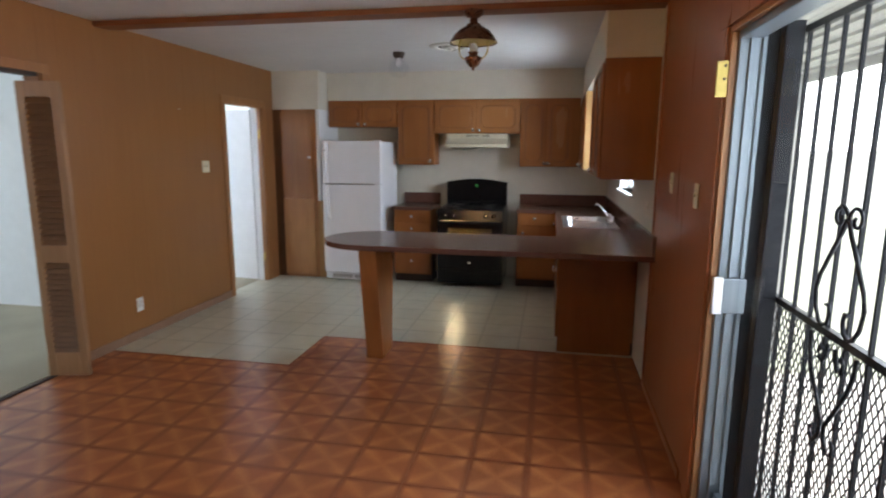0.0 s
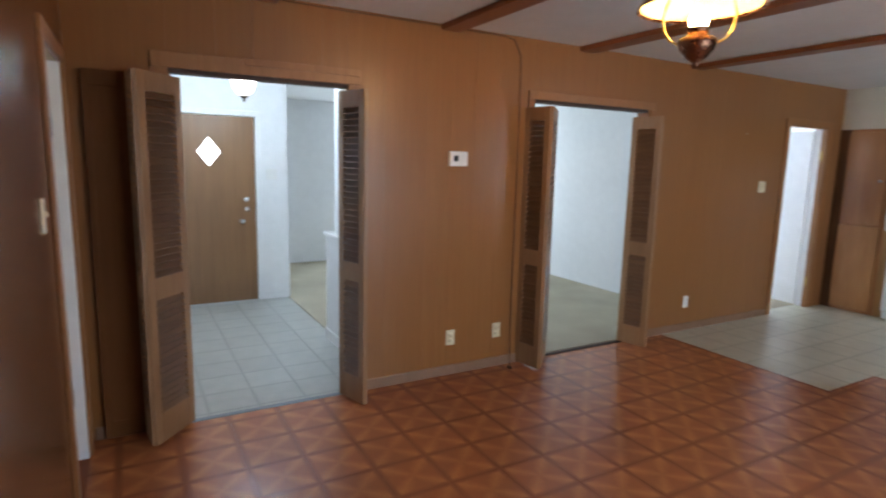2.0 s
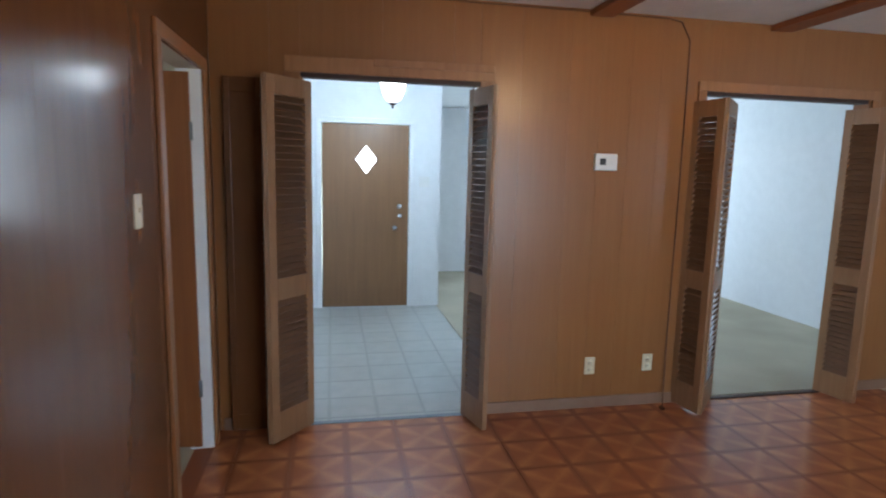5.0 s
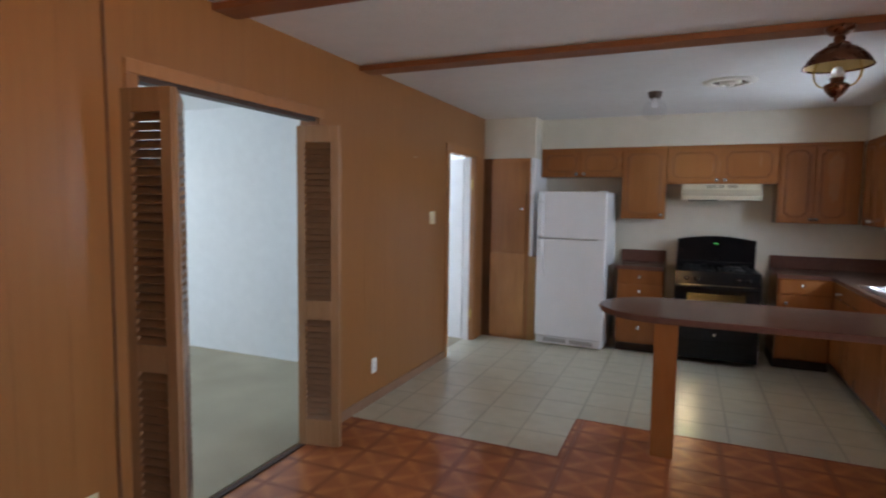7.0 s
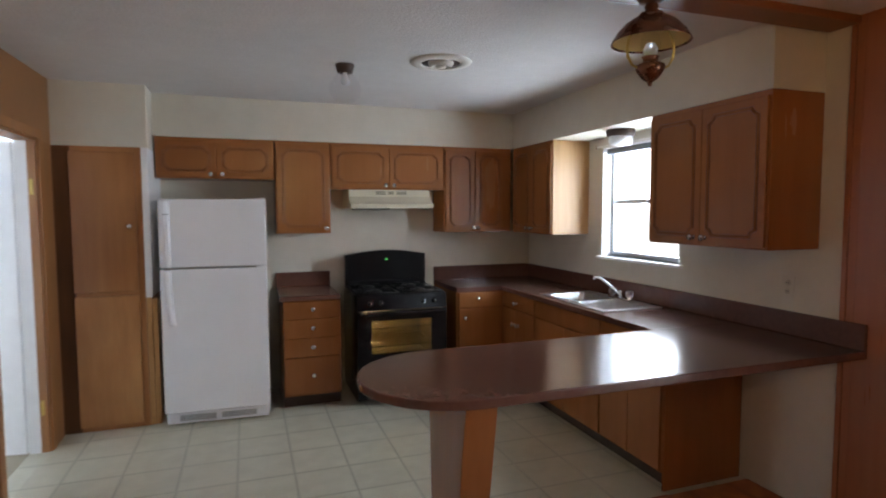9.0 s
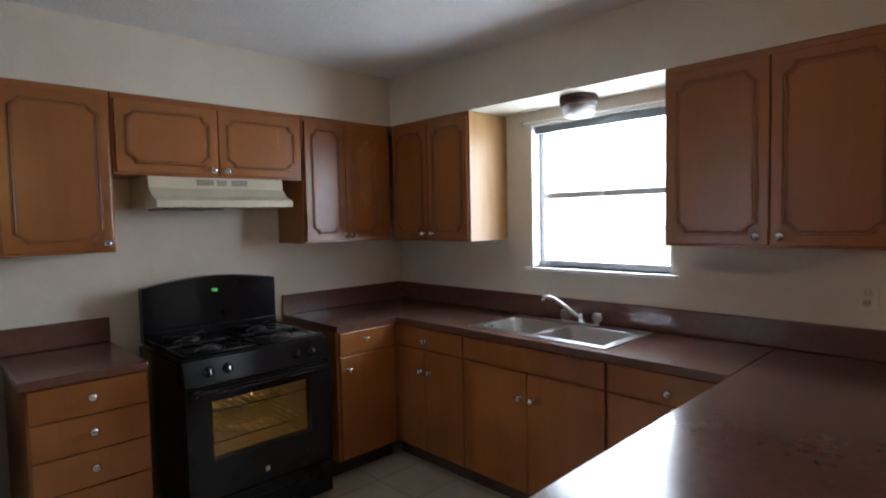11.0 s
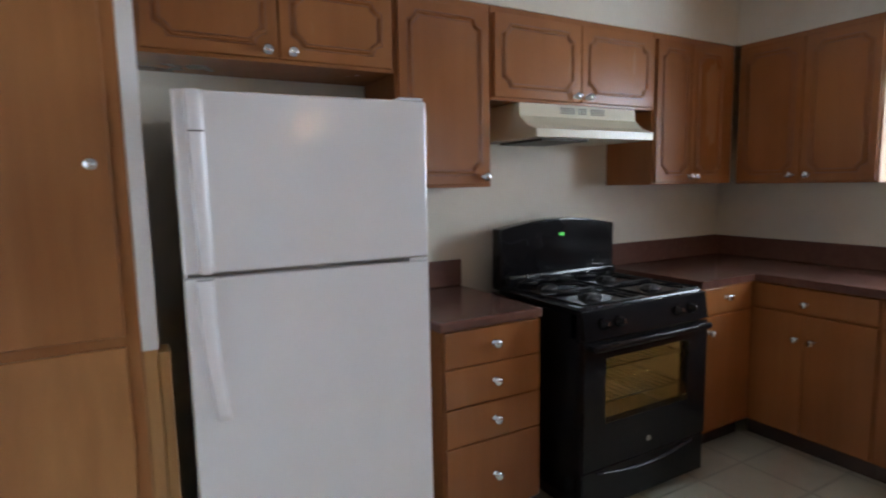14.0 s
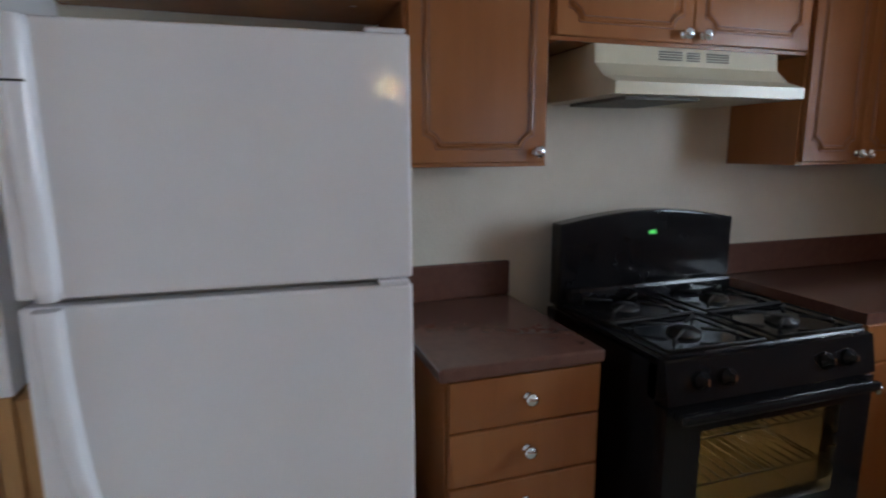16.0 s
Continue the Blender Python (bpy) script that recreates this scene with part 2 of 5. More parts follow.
BACKDROP_GLOW = glow("glowing_white_backdrop", (0.93, 0.96, 1.0), 2.2)
# The front door pane emits its brightness; no daylight passes through it.
GLOW_PANE = glow("glowing_door_pane", (0.95, 0.97, 1.0), 3.0)


def tile_material(name, line, dark, light, edge, rough, pattern, soft=0.016, spread=0.11, petals=0.5, wobble=0.055):
    """A printed square: darker border, leafy or mottled patches inside."""
    m = bpy.data.materials.new(name)
    m.use_nodes = True
    n, l = m.node_tree.nodes, m.node_tree.links
    b = n["Principled BSDF"]
    co, sep = n.new("ShaderNodeTexCoord"), n.new("ShaderNodeSeparateXYZ")
    l.new(co.outputs["Object"], sep.inputs[0])
    info = n.new("ShaderNodeObjectInfo")
    off = n.new("ShaderNodeVectorMath")
    off.operation = "MULTIPLY_ADD"
    off.inputs[1].default_value = (31, 17, 9)
    l.new(info.outputs["Random"], off.inputs[0])
    l.new(co.outputs["Object"], off.inputs[2])

    def math2(op, a, c):
        q = n.new("ShaderNodeMath")
        q.operation = op
        for i, v in enumerate((a, c)):
            if isinstance(v, (int, float)):
                q.inputs[i].default_value = v
            elif v is not None:
                l.new(v, q.inputs[i])
        return q.outputs[0]

    ax, ay = math2("ABSOLUTE", sep.outputs[0], None), math2("ABSOLUTE", sep.outputs[1], None)
    wob = n.new("ShaderNodeTexNoise")
    wob.inputs["Scale"].default_value, wob.inputs["Detail"].default_value = pattern, 4.0
    l.new(off.outputs[0], wob.inputs["Vector"])
    far = math2("MAXIMUM", ax, ay)
    wobbled = math2("ADD", far, math2("MULTIPLY", math2("SUBTRACT", wob.outputs[0], 0.5), wobble))
    band = n.new("ShaderNodeMapRange")
    band.inputs["From Min"].default_value, band.inputs["From Max"].default_value = edge - soft, edge + 0.004
    l.new(wobbled, band.inputs["Value"])
    apart = math2("ABSOLUTE", math2("SUBTRACT", ax, ay), None)
    leaf = math2("SUBTRACT", math2("ADD", 0.45, math2("MULTIPLY", math2("MINIMUM", ax, ay), 4.5)), math2("MULTIPLY", apart, 9.0))
    grain = 0.30 if petals > 0.3 else 1.1 - petals
    tone = math2("ADD", math2("MULTIPLY", leaf, petals), math2("ADD", math2("MULTIPLY", wob.outputs[0], grain), (1.1 - petals - grain) / 2))
    ramp = n.new("ShaderNodeValToRGB")
    e = ramp.color_ramp.elements
    e[0].position, e[1].position = 0.25, 0.75
    e[0].color, e[1].color = (*dark, 1), (*light, 1)
    l.new(tone, ramp.inputs[0])
    mx = n.new("ShaderNodeMix")
    mx.data_type = "RGBA"
    l.new(band.outputs[0], mx.inputs["Factor"])
    l.new(ramp.outputs[0], mx.inputs["A"])
    mx.inputs["B"].default_value = (*line, 1)
    hsv = n.new("ShaderNodeHueSaturation")
    val = n.new("ShaderNodeMapRange")
    val.inputs["To Min"].default_value, val.inputs["To Max"].default_value = 1.0 - spread, 1.0 + spread
    l.new(info.outputs["Random"], val.inputs["Value"])
    l.new(val.outputs[0], hsv.inputs["Value"])
    l.new(mx.outputs["Result"], hsv.inputs["Color"])
    l.new(hsv.outputs[0], b.inputs["Base Color"])
    rr = n.new("ShaderNodeMapRange")
    rr.inputs["To Min"].default_value, rr.inputs["To Max"].default_value = rough - 0.01, rough + 0.02
    l.new(wob.outputs[0], rr.inputs["Value"])
    l.new(rr.outputs[0], b.inputs["Roughness"])
    bp = n.new("ShaderNodeBump")
    bp.inputs["Strength"].default_value, bp.inputs["Distance"].default_value = 0.02, 0.004
    l.new(wob.outputs[0], bp.inputs["Height"])
    l.new(bp.outputs[0], b.inputs["Normal"])
    return m


TILE_BROWN = tile_material("brown_floor_tile", (0.300, 0.087, 0.035), (0.375, 0.114, 0.041), (0.510, 0.196, 0.069), 0.130, 0.29, 42, 0.013, 0.06, 0.62, 0.016)
TILE_PALE = tile_material("pale_floor_tile", (0.39, 0.38, 0.29), (0.48, 0.46, 0.355), (0.55, 0.53, 0.42), 0.157, 0.30, 9, 0.006, 0.025, 0.1, 0.006)
TILE_GREY = tile_material("grey_floor_tile", (0.34, 0.35, 0.335), (0.385, 0.395, 0.375), (0.45, 0.455, 0.43), 0.143, 0.30, 9, 0.010, 0.04, 0.12, 0.012)
GROUT_BROWN = material("brown_floor_joint", (0.265, 0.077, 0.032), (0.295, 0.087, 0.035), 0.5)
GROUT_PALE = material("pale_floor_joint", (0.38, 0.37, 0.295), (0.44, 0.43, 0.345), 0.5)


# ---- mesh helpers ----
def boxes(*spans, bevel=0.0):
    """One bmesh of axis-aligned boxes (x0, x1, y0, y1, z0, z1)."""
    bm = bmesh.new()
    for x0, x1, y0, y1, z0, z1 in spans:
        v = [bm.verts.new(p) for p in ((x0, y0, z0), (x1, y0, z0), (x1, y1, z0), (x0, y1, z0), (x0, y0, z1), (x1, y0, z1), (x1, y1, z1), (x0, y1, z1))]
        for f in ((3, 2, 1, 0), (4, 5, 6, 7), (0, 1, 5, 4), (1, 2, 6, 5), (2, 3, 7, 6), (3, 0, 4, 7)):
            bm.faces.new([v[i] for i in f])
    if bevel:
        bmesh.ops.bevel(bm, geom=bm.edges[:], offset=bevel, segments=2, affect="EDGES", profile=0.5)
    return bm


def cells(xs, ys, zs, filled):
    """One connected solid of the grid cells (i, j, k) for which filled is true: frames, cut-out tops, hollow bodies."""
    bm, made = bmesh.new(), {}

    def vert(i, j, k):
        if (i, j, k) not in made:
            made[i, j, k] = bm.verts.new((xs[i], ys[j], zs[k]))
        return made[i, j, k]

    nx, ny, nz = len(xs) - 1, len(ys) - 1, len(zs) - 1
    inside = lambda i, j, k: 0 <= i < nx and 0 <= j < ny and 0 <= k < nz and filled(i, j, k)
    for i in range(nx):
        for j in range(ny):
            for k in range(nz):
                if not filled(i, j, k):
                    continue
                for d, q in (((-1, 0, 0), ((0, 0, 0), (0, 0, 1), (0, 1, 1), (0, 1, 0))), ((1, 0, 0), ((1, 0, 0), (1, 1, 0), (1, 1, 1), (1, 0, 1))), ((0, -1, 0), ((0, 0, 0), (1, 0, 0), (1, 0, 1), (0, 0, 1))), ((0, 1, 0), ((0, 1, 0), (0, 1, 1), (1, 1, 1), (1, 1, 0))), ((0, 0, -1), ((0, 0, 0), (0, 1, 0), (1, 1, 0), (1, 0, 0))), ((0, 0, 1), ((0, 0, 1), (1, 0, 1), (1, 1, 1), (0, 1, 1)))):
                    if not inside(i + d[0], j + d[1], k + d[2]):
                        bm.faces.new([vert(i + a, j + b, k + c) for a, b, c in q])
    return bm


def lathe(profile, seg=24, m=None):
    """A turned shape from (radius, height) pairs round z."""
    bm = bmesh.new()
    rings = []
    for r, z in profile:
        if r < 1e-5:
            rings.append([bm.verts.new((0, 0, z))])
        else:
            rings.append([bm.verts.new((r * math.cos(2 * math.pi * i / seg), r * math.sin(2 * math.pi * i / seg), z)) for i in range(seg)])
    for a, b in zip(rings, rings[1:]):
        for i in range(seg):
            j = (i + 1) % seg
            if len(a) == 1 and len(b) > 1:
                bm.faces.new((a[0], b[i], b[j]))
            elif len(b) == 1 and len(a) > 1:
                bm.faces.new((a[i], a[j], b[0]))
            elif len(a) > 1:
                bm.faces.new((a[i], a[j], b[j], b[i]))
    bmesh.ops.recalc_face_normals(bm, faces=bm.faces[:])
    if m is not None:
        bm.transform(m)
    for f in bm.faces:
        f.smooth = True
    return bm


def tube(points, r, seg=8, closed=False, bm=None, flat=1.0):
    """A round (or flattened) bar swept along points."""
    bm = bm or bmesh.new()
    pts = [Vector(p) for p in points]
    rings, count = [], len(pts)
    up = Vector((0.31, 0.17, 0.93)).normalized()
    for i, p in enumerate(pts):
        d = (pts[(i + 1) % count] - pts[i - 1]) if closed else (pts[min(i + 1, count - 1)] - pts[max(i - 1, 0)])
        d.normalize()
        side = d.cross(up)
        if side.length < 1e-3:
            side = d.cross(Vector((1, 0, 0)))
        side.normalize()
        other = side.cross(d)
        rings.append([bm.verts.new(p + r * (math.cos(a) * side + flat * math.sin(a) * other)) for a in (2 * math.pi * k / seg for k in range(seg))])
    pairs = list(zip(rings, rings[1:])) + ([(rings[-1], rings[0])] if closed else [])
    for a, b in pairs:
        for k in range(seg):
            f = bm.faces.new((a[k], a[(k + 1) % seg], b[(k + 1) % seg], b[k]))
            f.smooth = True
    if not closed:
        bm.faces.new(rings[0])
        bm.faces.new(rings[-1])
    bmesh.ops.recalc_face_normals(bm, faces=bm.faces[:])
    return bm


def prism(outline, z0, z1, bevel=0.0, m=None):
    """An outline in x, y made solid between two heights."""
    bm = bmesh.new()
    low = [bm.verts.new((x, y, z0)) for x, y in outline]
    high = [bm.verts.new((x, y, z1)) for x, y in outline]
    bm.faces.new(low[::-1])
    bm.faces.new(high)
    for i in range(len(outline)):
        j = (i + 1) % len(outline)
        bm.faces.new((low[i], low[j], high[j], high[i]))
    bmesh.ops.recalc_face_normals(bm, faces=bm.faces[:])
    if bevel:
        bmesh.ops.bevel(bm, geom=[e for e in bm.edges if abs(e.verts[0].co.z - e.verts[1].co.z) < 1e-6], offset=bevel, segments=3, affect="EDGES", profile=0.5)
    if m is not None:
        bm.transform(m)
    return bm


def part(name, bm, mat, parent=None, label="", at=None):
    me = bpy.data.meshes.new(name)
    bm.to_mesh(me)
    bm.free()
    me.materials.append(mat)
    ob = new(name, me)
    if parent is not None:
        ob.parent = parent
    if at is not None:
        ob.matrix_local = at
    if label:
        ob["label"] = label
    return ob


def piece(name, me, parent, m):
    ob = new(name, me)
    ob.parent = parent
    ob.matrix_local = m
    return ob


def thing(name, m, label, category, group=""):
    ob = new(name)
    ob.empty_display_size = 0.1
    ob.matrix_world = m
    return tagged(ob, label, category, group)


def built(name, bm, mat, label, category):
    return tagged(part(name, bm, mat), label, category, kind="structure")


def mesh_of(bm, mat, name="shared"):
    me = bpy.data.meshes.new(name)
    bm.to_mesh(me)
    bm.free()
    me.materials.append(mat)
    return me


# ---- plan ----
XL, XE, YS, YB, ZC = -2.643, 1.378, -0.87, 7.13, 2.498
XLB = XL - 0.12          # far face of the wall between dining room and living room
SOFX, SOFY, SOFZ = 1.03, 6.81, 2.172


# ---- structure ----
def strips(wall, axis, face, inward, edges, spans, mat, z1=ZC, thick=0.006):
    """Grooved plywood panelling: one board between two grooves; spans are openings (a, b, low, high) left free."""
    for a, b in zip(edges, edges[1:]):
        holes = [s for s in spans if s[0] < (a + b) / 2 < s[1]]
        runs = [(0.0, z1)]
        if holes:
            s = holes[0]
            runs = [r for r in ((0.0, s[2]), (s[3], z1)) if r[1] - r[0] > 0.02]
        for lo, hi in runs:
            g = 0.0005
            if axis == "x":
                bm = boxes((min(face, face - inward * thick), max(face, face - inward * thick), a + g, b - g, lo, hi))
            else:
                bm = boxes((a + g, b - g, min(face, face - inward * thick), max(face, face - inward * thick), lo, hi))
            part("panel", bm, mat, wall)


def cuts(a, b, extra, seed):
    rng = random.Random(seed)
    out, x = [a], a
    while x < b - 0.12:
        x += rng.choice((0.20, 0.31, 0.41, 0.41))
        out.append(min(x, b))
    if out[-1] < b:
        out.append(b)
    out = [v for v in out if all(abs(v - e) > 0.05 for e in extra)] + list(extra)
    return sorted(set(out))


D1, D2, D3 = (-0.40, 0.62, 0.0, 2.045), (2.10, 3.36, 0.0, 2.065), (5.50, 6.25, 0.0, 2.06)
SD = (-2.46, -1.73, 0.0, 2.0)
PD = (0.62, 2.545, 0.0, 2.05)
WIN = (4.985, 5.875, 1.215, 2.095)


def holed(axis, t0, t1, a, b, holes, z1=ZC):
    """Boxes of a wall along y (axis x) or x (axis y), with its openings left out."""
    out, at = [], a
    for h0, h1, lo, hi in sorted(holes):
        out.append((at, h0, 0, z1))
        if lo > 0:
            out.append((h0, h1, 0, lo))
        out.append((h0, h1, hi, z1))
        at = h1
    out.append((at, b, 0, z1))
    return [(t0, t1, p, q, lo, hi) if axis == "x" else (p, q, t0, t1, lo, hi) for p, q, lo, hi in out]


wall_west = built("wall_west", boxes(*holed("x", XLB, XL - 0.012, -3.4, YB + 0.12, (D1, D2, D3))), WHITE, "long interior wall, wood panelling towards the dining room, white behind", "wall")
part("backing", boxes(*holed("x", XL - 0.012, XL - 0.0062, YS, 6.56, (D1, D2, D3))), PANEL_DARK, wall_west)
strips(wall_west, "x", XL, 1, cuts(YS, 6.54, (*D1[:2], *D2[:2], *D3[:2]), 4), (D1, D2, D3), PANEL)

wall_south = built("wall_south", boxes(*holed("y", YS - 0.12, YS - 0.012, XLB + 0.1205, XE + 0.16, (SD,))), CREAM, "dining room end wall with glossy brown panelling and a doorway", "wall")
part("backing", boxes(*holed("y", YS - 0.012, YS - 0.0062, XL, XE, (SD,))), PANEL_DARK, wall_south)
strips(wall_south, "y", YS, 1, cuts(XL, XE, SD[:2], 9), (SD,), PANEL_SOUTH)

wall_east = built("wall_east", boxes(*holed("x", XE + 0.008, XE + 0.16, YS, YB, (PD, WIN))), CREAM, "outer wall, cream plaster in the kitchen and dark panelling by the patio door", "wall")
part("plaster", boxes(*holed("x", XE, XE + 0.0075, 3.885, YB, (WIN,))), CREAM, wall_east)
strips(wall_east, "x", XE - 0.004, -1, cuts(YS, 3.885, PD[:2], 5), (PD,), PANEL_DARK, thick=0.0115)
part("panel_edge", boxes((XE - 0.014, XE, 3.868, 3.893, 0, ZC), bevel=0.003), PANEL_DARK, wall_east)
built("wall_north", boxes((XLB, XE + 0.16, YB, YB + 0.12, 0, ZC)), CREAM, "cream kitchen back wall, a little stained", "wall")
built("soffit_north", boxes((-2.045, XE, SOFY, YB, SOFZ, ZC)), CREAM, "cream boxed soffit above the back wall cabinets", "soffit")
built("soffit_east", boxes((SOFX, XE, 4.02, SOFY, SOFZ, ZC)), CREAM, "cream boxed soffit above the sink window", "soffit")
built("closet_front", boxes((XL, -2.046, 6.54, YB, 2.052, ZC)), CREAM, "cream wall above the pantry cupboard", "wall")
built("closet_side", boxes((-2.090, -2.046, 6.532, YB, 0.958, 2.051), bevel=0.002), WHITE, "bare white drywall end beside the pantry, cut off halfway down", "wall")

# ceilings
built("ceiling", boxes((XL, XE, YS, YB, ZC, ZC + 0.1)), CEIL, "off-white lightly textured flat ceiling", "ceiling")
built("ceiling_living", boxes((-7.7, XLB, -0.6, YB + 0.1, 2.44, 2.54)), WHITE, "white ceiling of entry and living room", "ceiling")
built("ceiling_side", boxes((-2.7, 0.6, -3.5, YS - 0.12, ZC, ZC + 0.1)), CREAM, "cream ceiling of the side room", "ceiling")

# rooms beyond the openings
built("entry_wall_south", boxes((-5.62, XLB, -0.60, -0.48, 0, 2.44)), WHITE, "white entry wall with a chair rail", "wall")
built("entry_front_wall", boxes((-5.66, -5.53, -0.48, -0.345, 0, 2.44), (-5.66, -5.53, 0.60, 0.95, 0, 2.44), (-5.66, -5.53, -0.345, 0.60, 2.01, 2.44)), WHITE, "white wall round the front door", "wall")
built("living_wall_south", boxes((-7.6, -5.661, 0.83, 0.95, 0, 2.44)), WHITE, "white living room wall", "wall")
built("living_wall_west", boxes((-7.72, -7.6, 0.83, 2.6, 0, 2.44), (-7.72, -7.6, 4.3, 4.66, 0, 2.44), (-7.72, -7.6, 2.6, 4.3, 0, 0.7), (-7.72, -7.6, 2.6, 4.3, 2.25, 2.44)), WHITE, "white living room wall with a wide window, unseen and assumed", "wall")
built("living_wall_north", boxes((-7.6, XLB, 4.66, 4.76, 0, 2.44)), WHITE, "plain white living room wall", "wall")
built("hall_wall_west", boxes((-4.72, -4.6, 4.761, 7.25, 0, 2.44)), WHITE, "plain white wall of the back room", "wall")
built("hall_wall_north", boxes((-4.6, -4.3, YB, YB + 0.12, 0, 2.44), (-3.1, XLB, YB, YB + 0.12, 0, 2.44), (-4.3, -3.1, YB, YB + 0.12, 0, 0.95), (-4.3, -3.1, YB, YB + 0.12, 2.2, 2.44)), WHITE, "white wall of the back room with a window, unseen and assumed", "wall")
built("side_room_walls", boxes((-2.64, -2.55, -3.4, YS - 0.121, 0, ZC), (0.4, 0.5, -3.4, YS - 0.121, 0, ZC), (-2.64, -2.0, -3.5, -3.4, 0, ZC), (-0.6, 0.5, -3.5, -3.4, 0, ZC), (-2.0, -0.6, -3.5, -3.4, 0, 0.9), (-2.0, -0.6, -3.5, -3.4, 2.1, ZC)), CREAM, "cream walls of the side room with an added, unseen window opening", "wall")
half = built("half_wall", boxes((-3.90, XLB, 0.87, 0.98, 0, 0.92), (-3.72, XLB, 0.89, 0.96, 0.955, 2.44)), WHITE, "white low wall between entry and living room", "wall")
part("cap", boxes((-3.925, XLB, 0.848, 1.0, 0.92, 0.955), bevel=0.006), WHITE, half)
part("foot_board", boxes((-3.91, XLB, 0.858, 0.87, 0, 0.09), bevel=0.003), WHITE, half)
built("chair_rail", boxes((-5.53, XLB, -0.48, -0.462, 0.86, 0.92), bevel=0.005), WHITE, "white chair rail along the entry wall", "trim")
built("entry_baseboard", boxes((-5.53, -5.515, 0.66, 0.95, 0, 0.08), (-5.53, XLB, -0.48, -0.468, 0, 0.08)), WHITE, "white entry baseboard", "baseboard")

# floors: base sheet, carpet, ground
floor_dining = built("floor_dining", boxes((XLB + 0.06, XE + 0.02, YS - 0.1, 3.735, -0.1, -0.003), (-1.145, XE + 0.02, 3.735, 4.40, -0.1, -0.003)), GROUT_BROWN, "brown patterned square tile floor in the dining room", "floor")
floor_kitchen = built("floor_kitchen", boxes((XL, -1.145, 3.735, YB, -0.1, -0.003), (-1.145, XE, 4.40, YB, -0.1, -0.003), (XLB, XL, 5.5, 6.25, -0.1, -0.003)), GROUT_PALE, "pale speckled square vinyl floor in the kitchen", "floor")
floor_entry = built("floor_entry", boxes((-5.6, XLB + 0.06, -0.5, 0.93, -0.1, -0.003)), GROUT_PALE, "pale square vinyl floor in the entry", "floor")
built("carpet_living", boxes((-7.7, -5.6, 0.93, 4.7, -0.1, 0.008), (-5.6, XLB + 0.07, 0.93, 4.7, -0.1, 0.008)), CARPET, "worn grey-beige carpet in the living room", "carpet")
built("floor_back_room", boxes((-4.7, XLB, 4.76, YB, -0.1, 0.0)), CARPET, "beige floor of the back room", "floor")
built("floor_side_room", boxes((-2.7, 0.6, -3.5, YS - 0.1, -0.1, 0.0)), CARPET, "beige floor of the side room", "floor")
built("threshold_entry", boxes((XL - 0.03, XL + 0.006, D1[0] + 0.03, D1[1] - 0.03, -0.003, 0.006), bevel=0.002), ALU, "pale metal strip in the entry doorway", "trim")
built("threshold_living", boxes((XL - 0.03, XL + 0.004, D2[0] + 0.2, D2[1] - 0.1, -0.003, 0.010), bevel=0.003), KICK, "dark edge strip at the living room carpet", "trim")
built("floor_seam", boxes((XL, -1.145, 3.728, 3.740, -0.003, 0.002), (-1.150, -1.140, 3.74, 4.395, -0.003, 0.002), (-1.145, 0.8, 4.395, 4.405, -0.003, 0.002)), GROUT_BROWN, "thin dark seam between the two floors", "trim")

# beams across the dining ceiling
for n, (y0, y1) in enumerate(((0.04, 0.19), (1.28, 1.43), (2.52, 2.68), (3.85, 4.01))):
    beam = tagged(part("ceiling_beam", boxes((XL + 0.003, XE - 0.006, y0, y1, 2.459, ZC - 0.002), bevel=0.006), BEAM), "shallow brown-stained wooden ceiling beam", "beam", group="ceiling beams")

# casings and baseboards
def casing(name, axis, face, out, a, b, top, mat, width=0.065, thick=0.016, label="brown wooden door casing"):
    """Two uprights and a head round an opening, standing proud of the wall."""
    f0, f1 = sorted((face, face + out * thick))
    ob = tagged(new(name), label, "trim", kind="structure")
    for nm, p, q, lo, hi in (("upright", a - width, a, 0, top), ("upright", b, b + width, 0, top), ("head", a - width, b + width, top, top + width)):
        bm = boxes((f0, f1, p, q, lo, hi) if axis == "x" else (p, q, f0, f1, lo, hi), bevel=0.004)
        part(nm, bm, mat, ob)
    return ob


c1 = casing("casing_entry", "x", XL, 1, D1[0], D1[1], D1[3], TRIM, width=0.085)
part("track", boxes((XL - 0.06, XL + 0.01, D1[0], D1[1], 2.02, 2.044)), KICK, c1, "dark bifold track")
part("head_face", boxes((XL + 0.0165, XL + 0.026, 0.0, D1[1] + 0.075, 2.095, 2.135), bevel=0.003), TRIM, c1)
c2 = casing("casing_living", "x", XL, 1, D2[0], D2[1], D2[3], TRIM, width=0.06)
part("track", boxes((XL - 0.06, XL + 0.012, D2[0], D2[1] - 0.03, 2.04, 2.064)), KICK, c2, "dark bifold track")
for d, cas in ((D1, c1), (D2, c2)):
    part("jamb_lining", boxes((XLB, XL - 0.001, d[0], d[0] + 0.012, 0, d[3]), (XLB, XL - 0.001, d[1] - 0.012, d[1], 0, d[3])), TRIM, cas)
c3 = tagged(new("casing_kitchen_door"), "brown wooden casing of the kitchen side door", "trim", kind="structure")
part("upright", boxes((XL, XL + 0.016, 6.25, 6.33, 0, 2.06), bevel=0.004), TRIM, c3)
part("upright", boxes((XL, XL + 0.014, 5.425, 5.50, 0, 2.06), bevel=0.004), TRIM, c3)
part("head", boxes((XL, XL + 0.014, 5.425, 6.33, 2.0605, 2.125), bevel=0.004), TRIM, c3)
part("corner_board", boxes((XL, XL + 0.010, 6.332, 6.505, 0, 2.05), bevel=0.003), TRIM, c3)
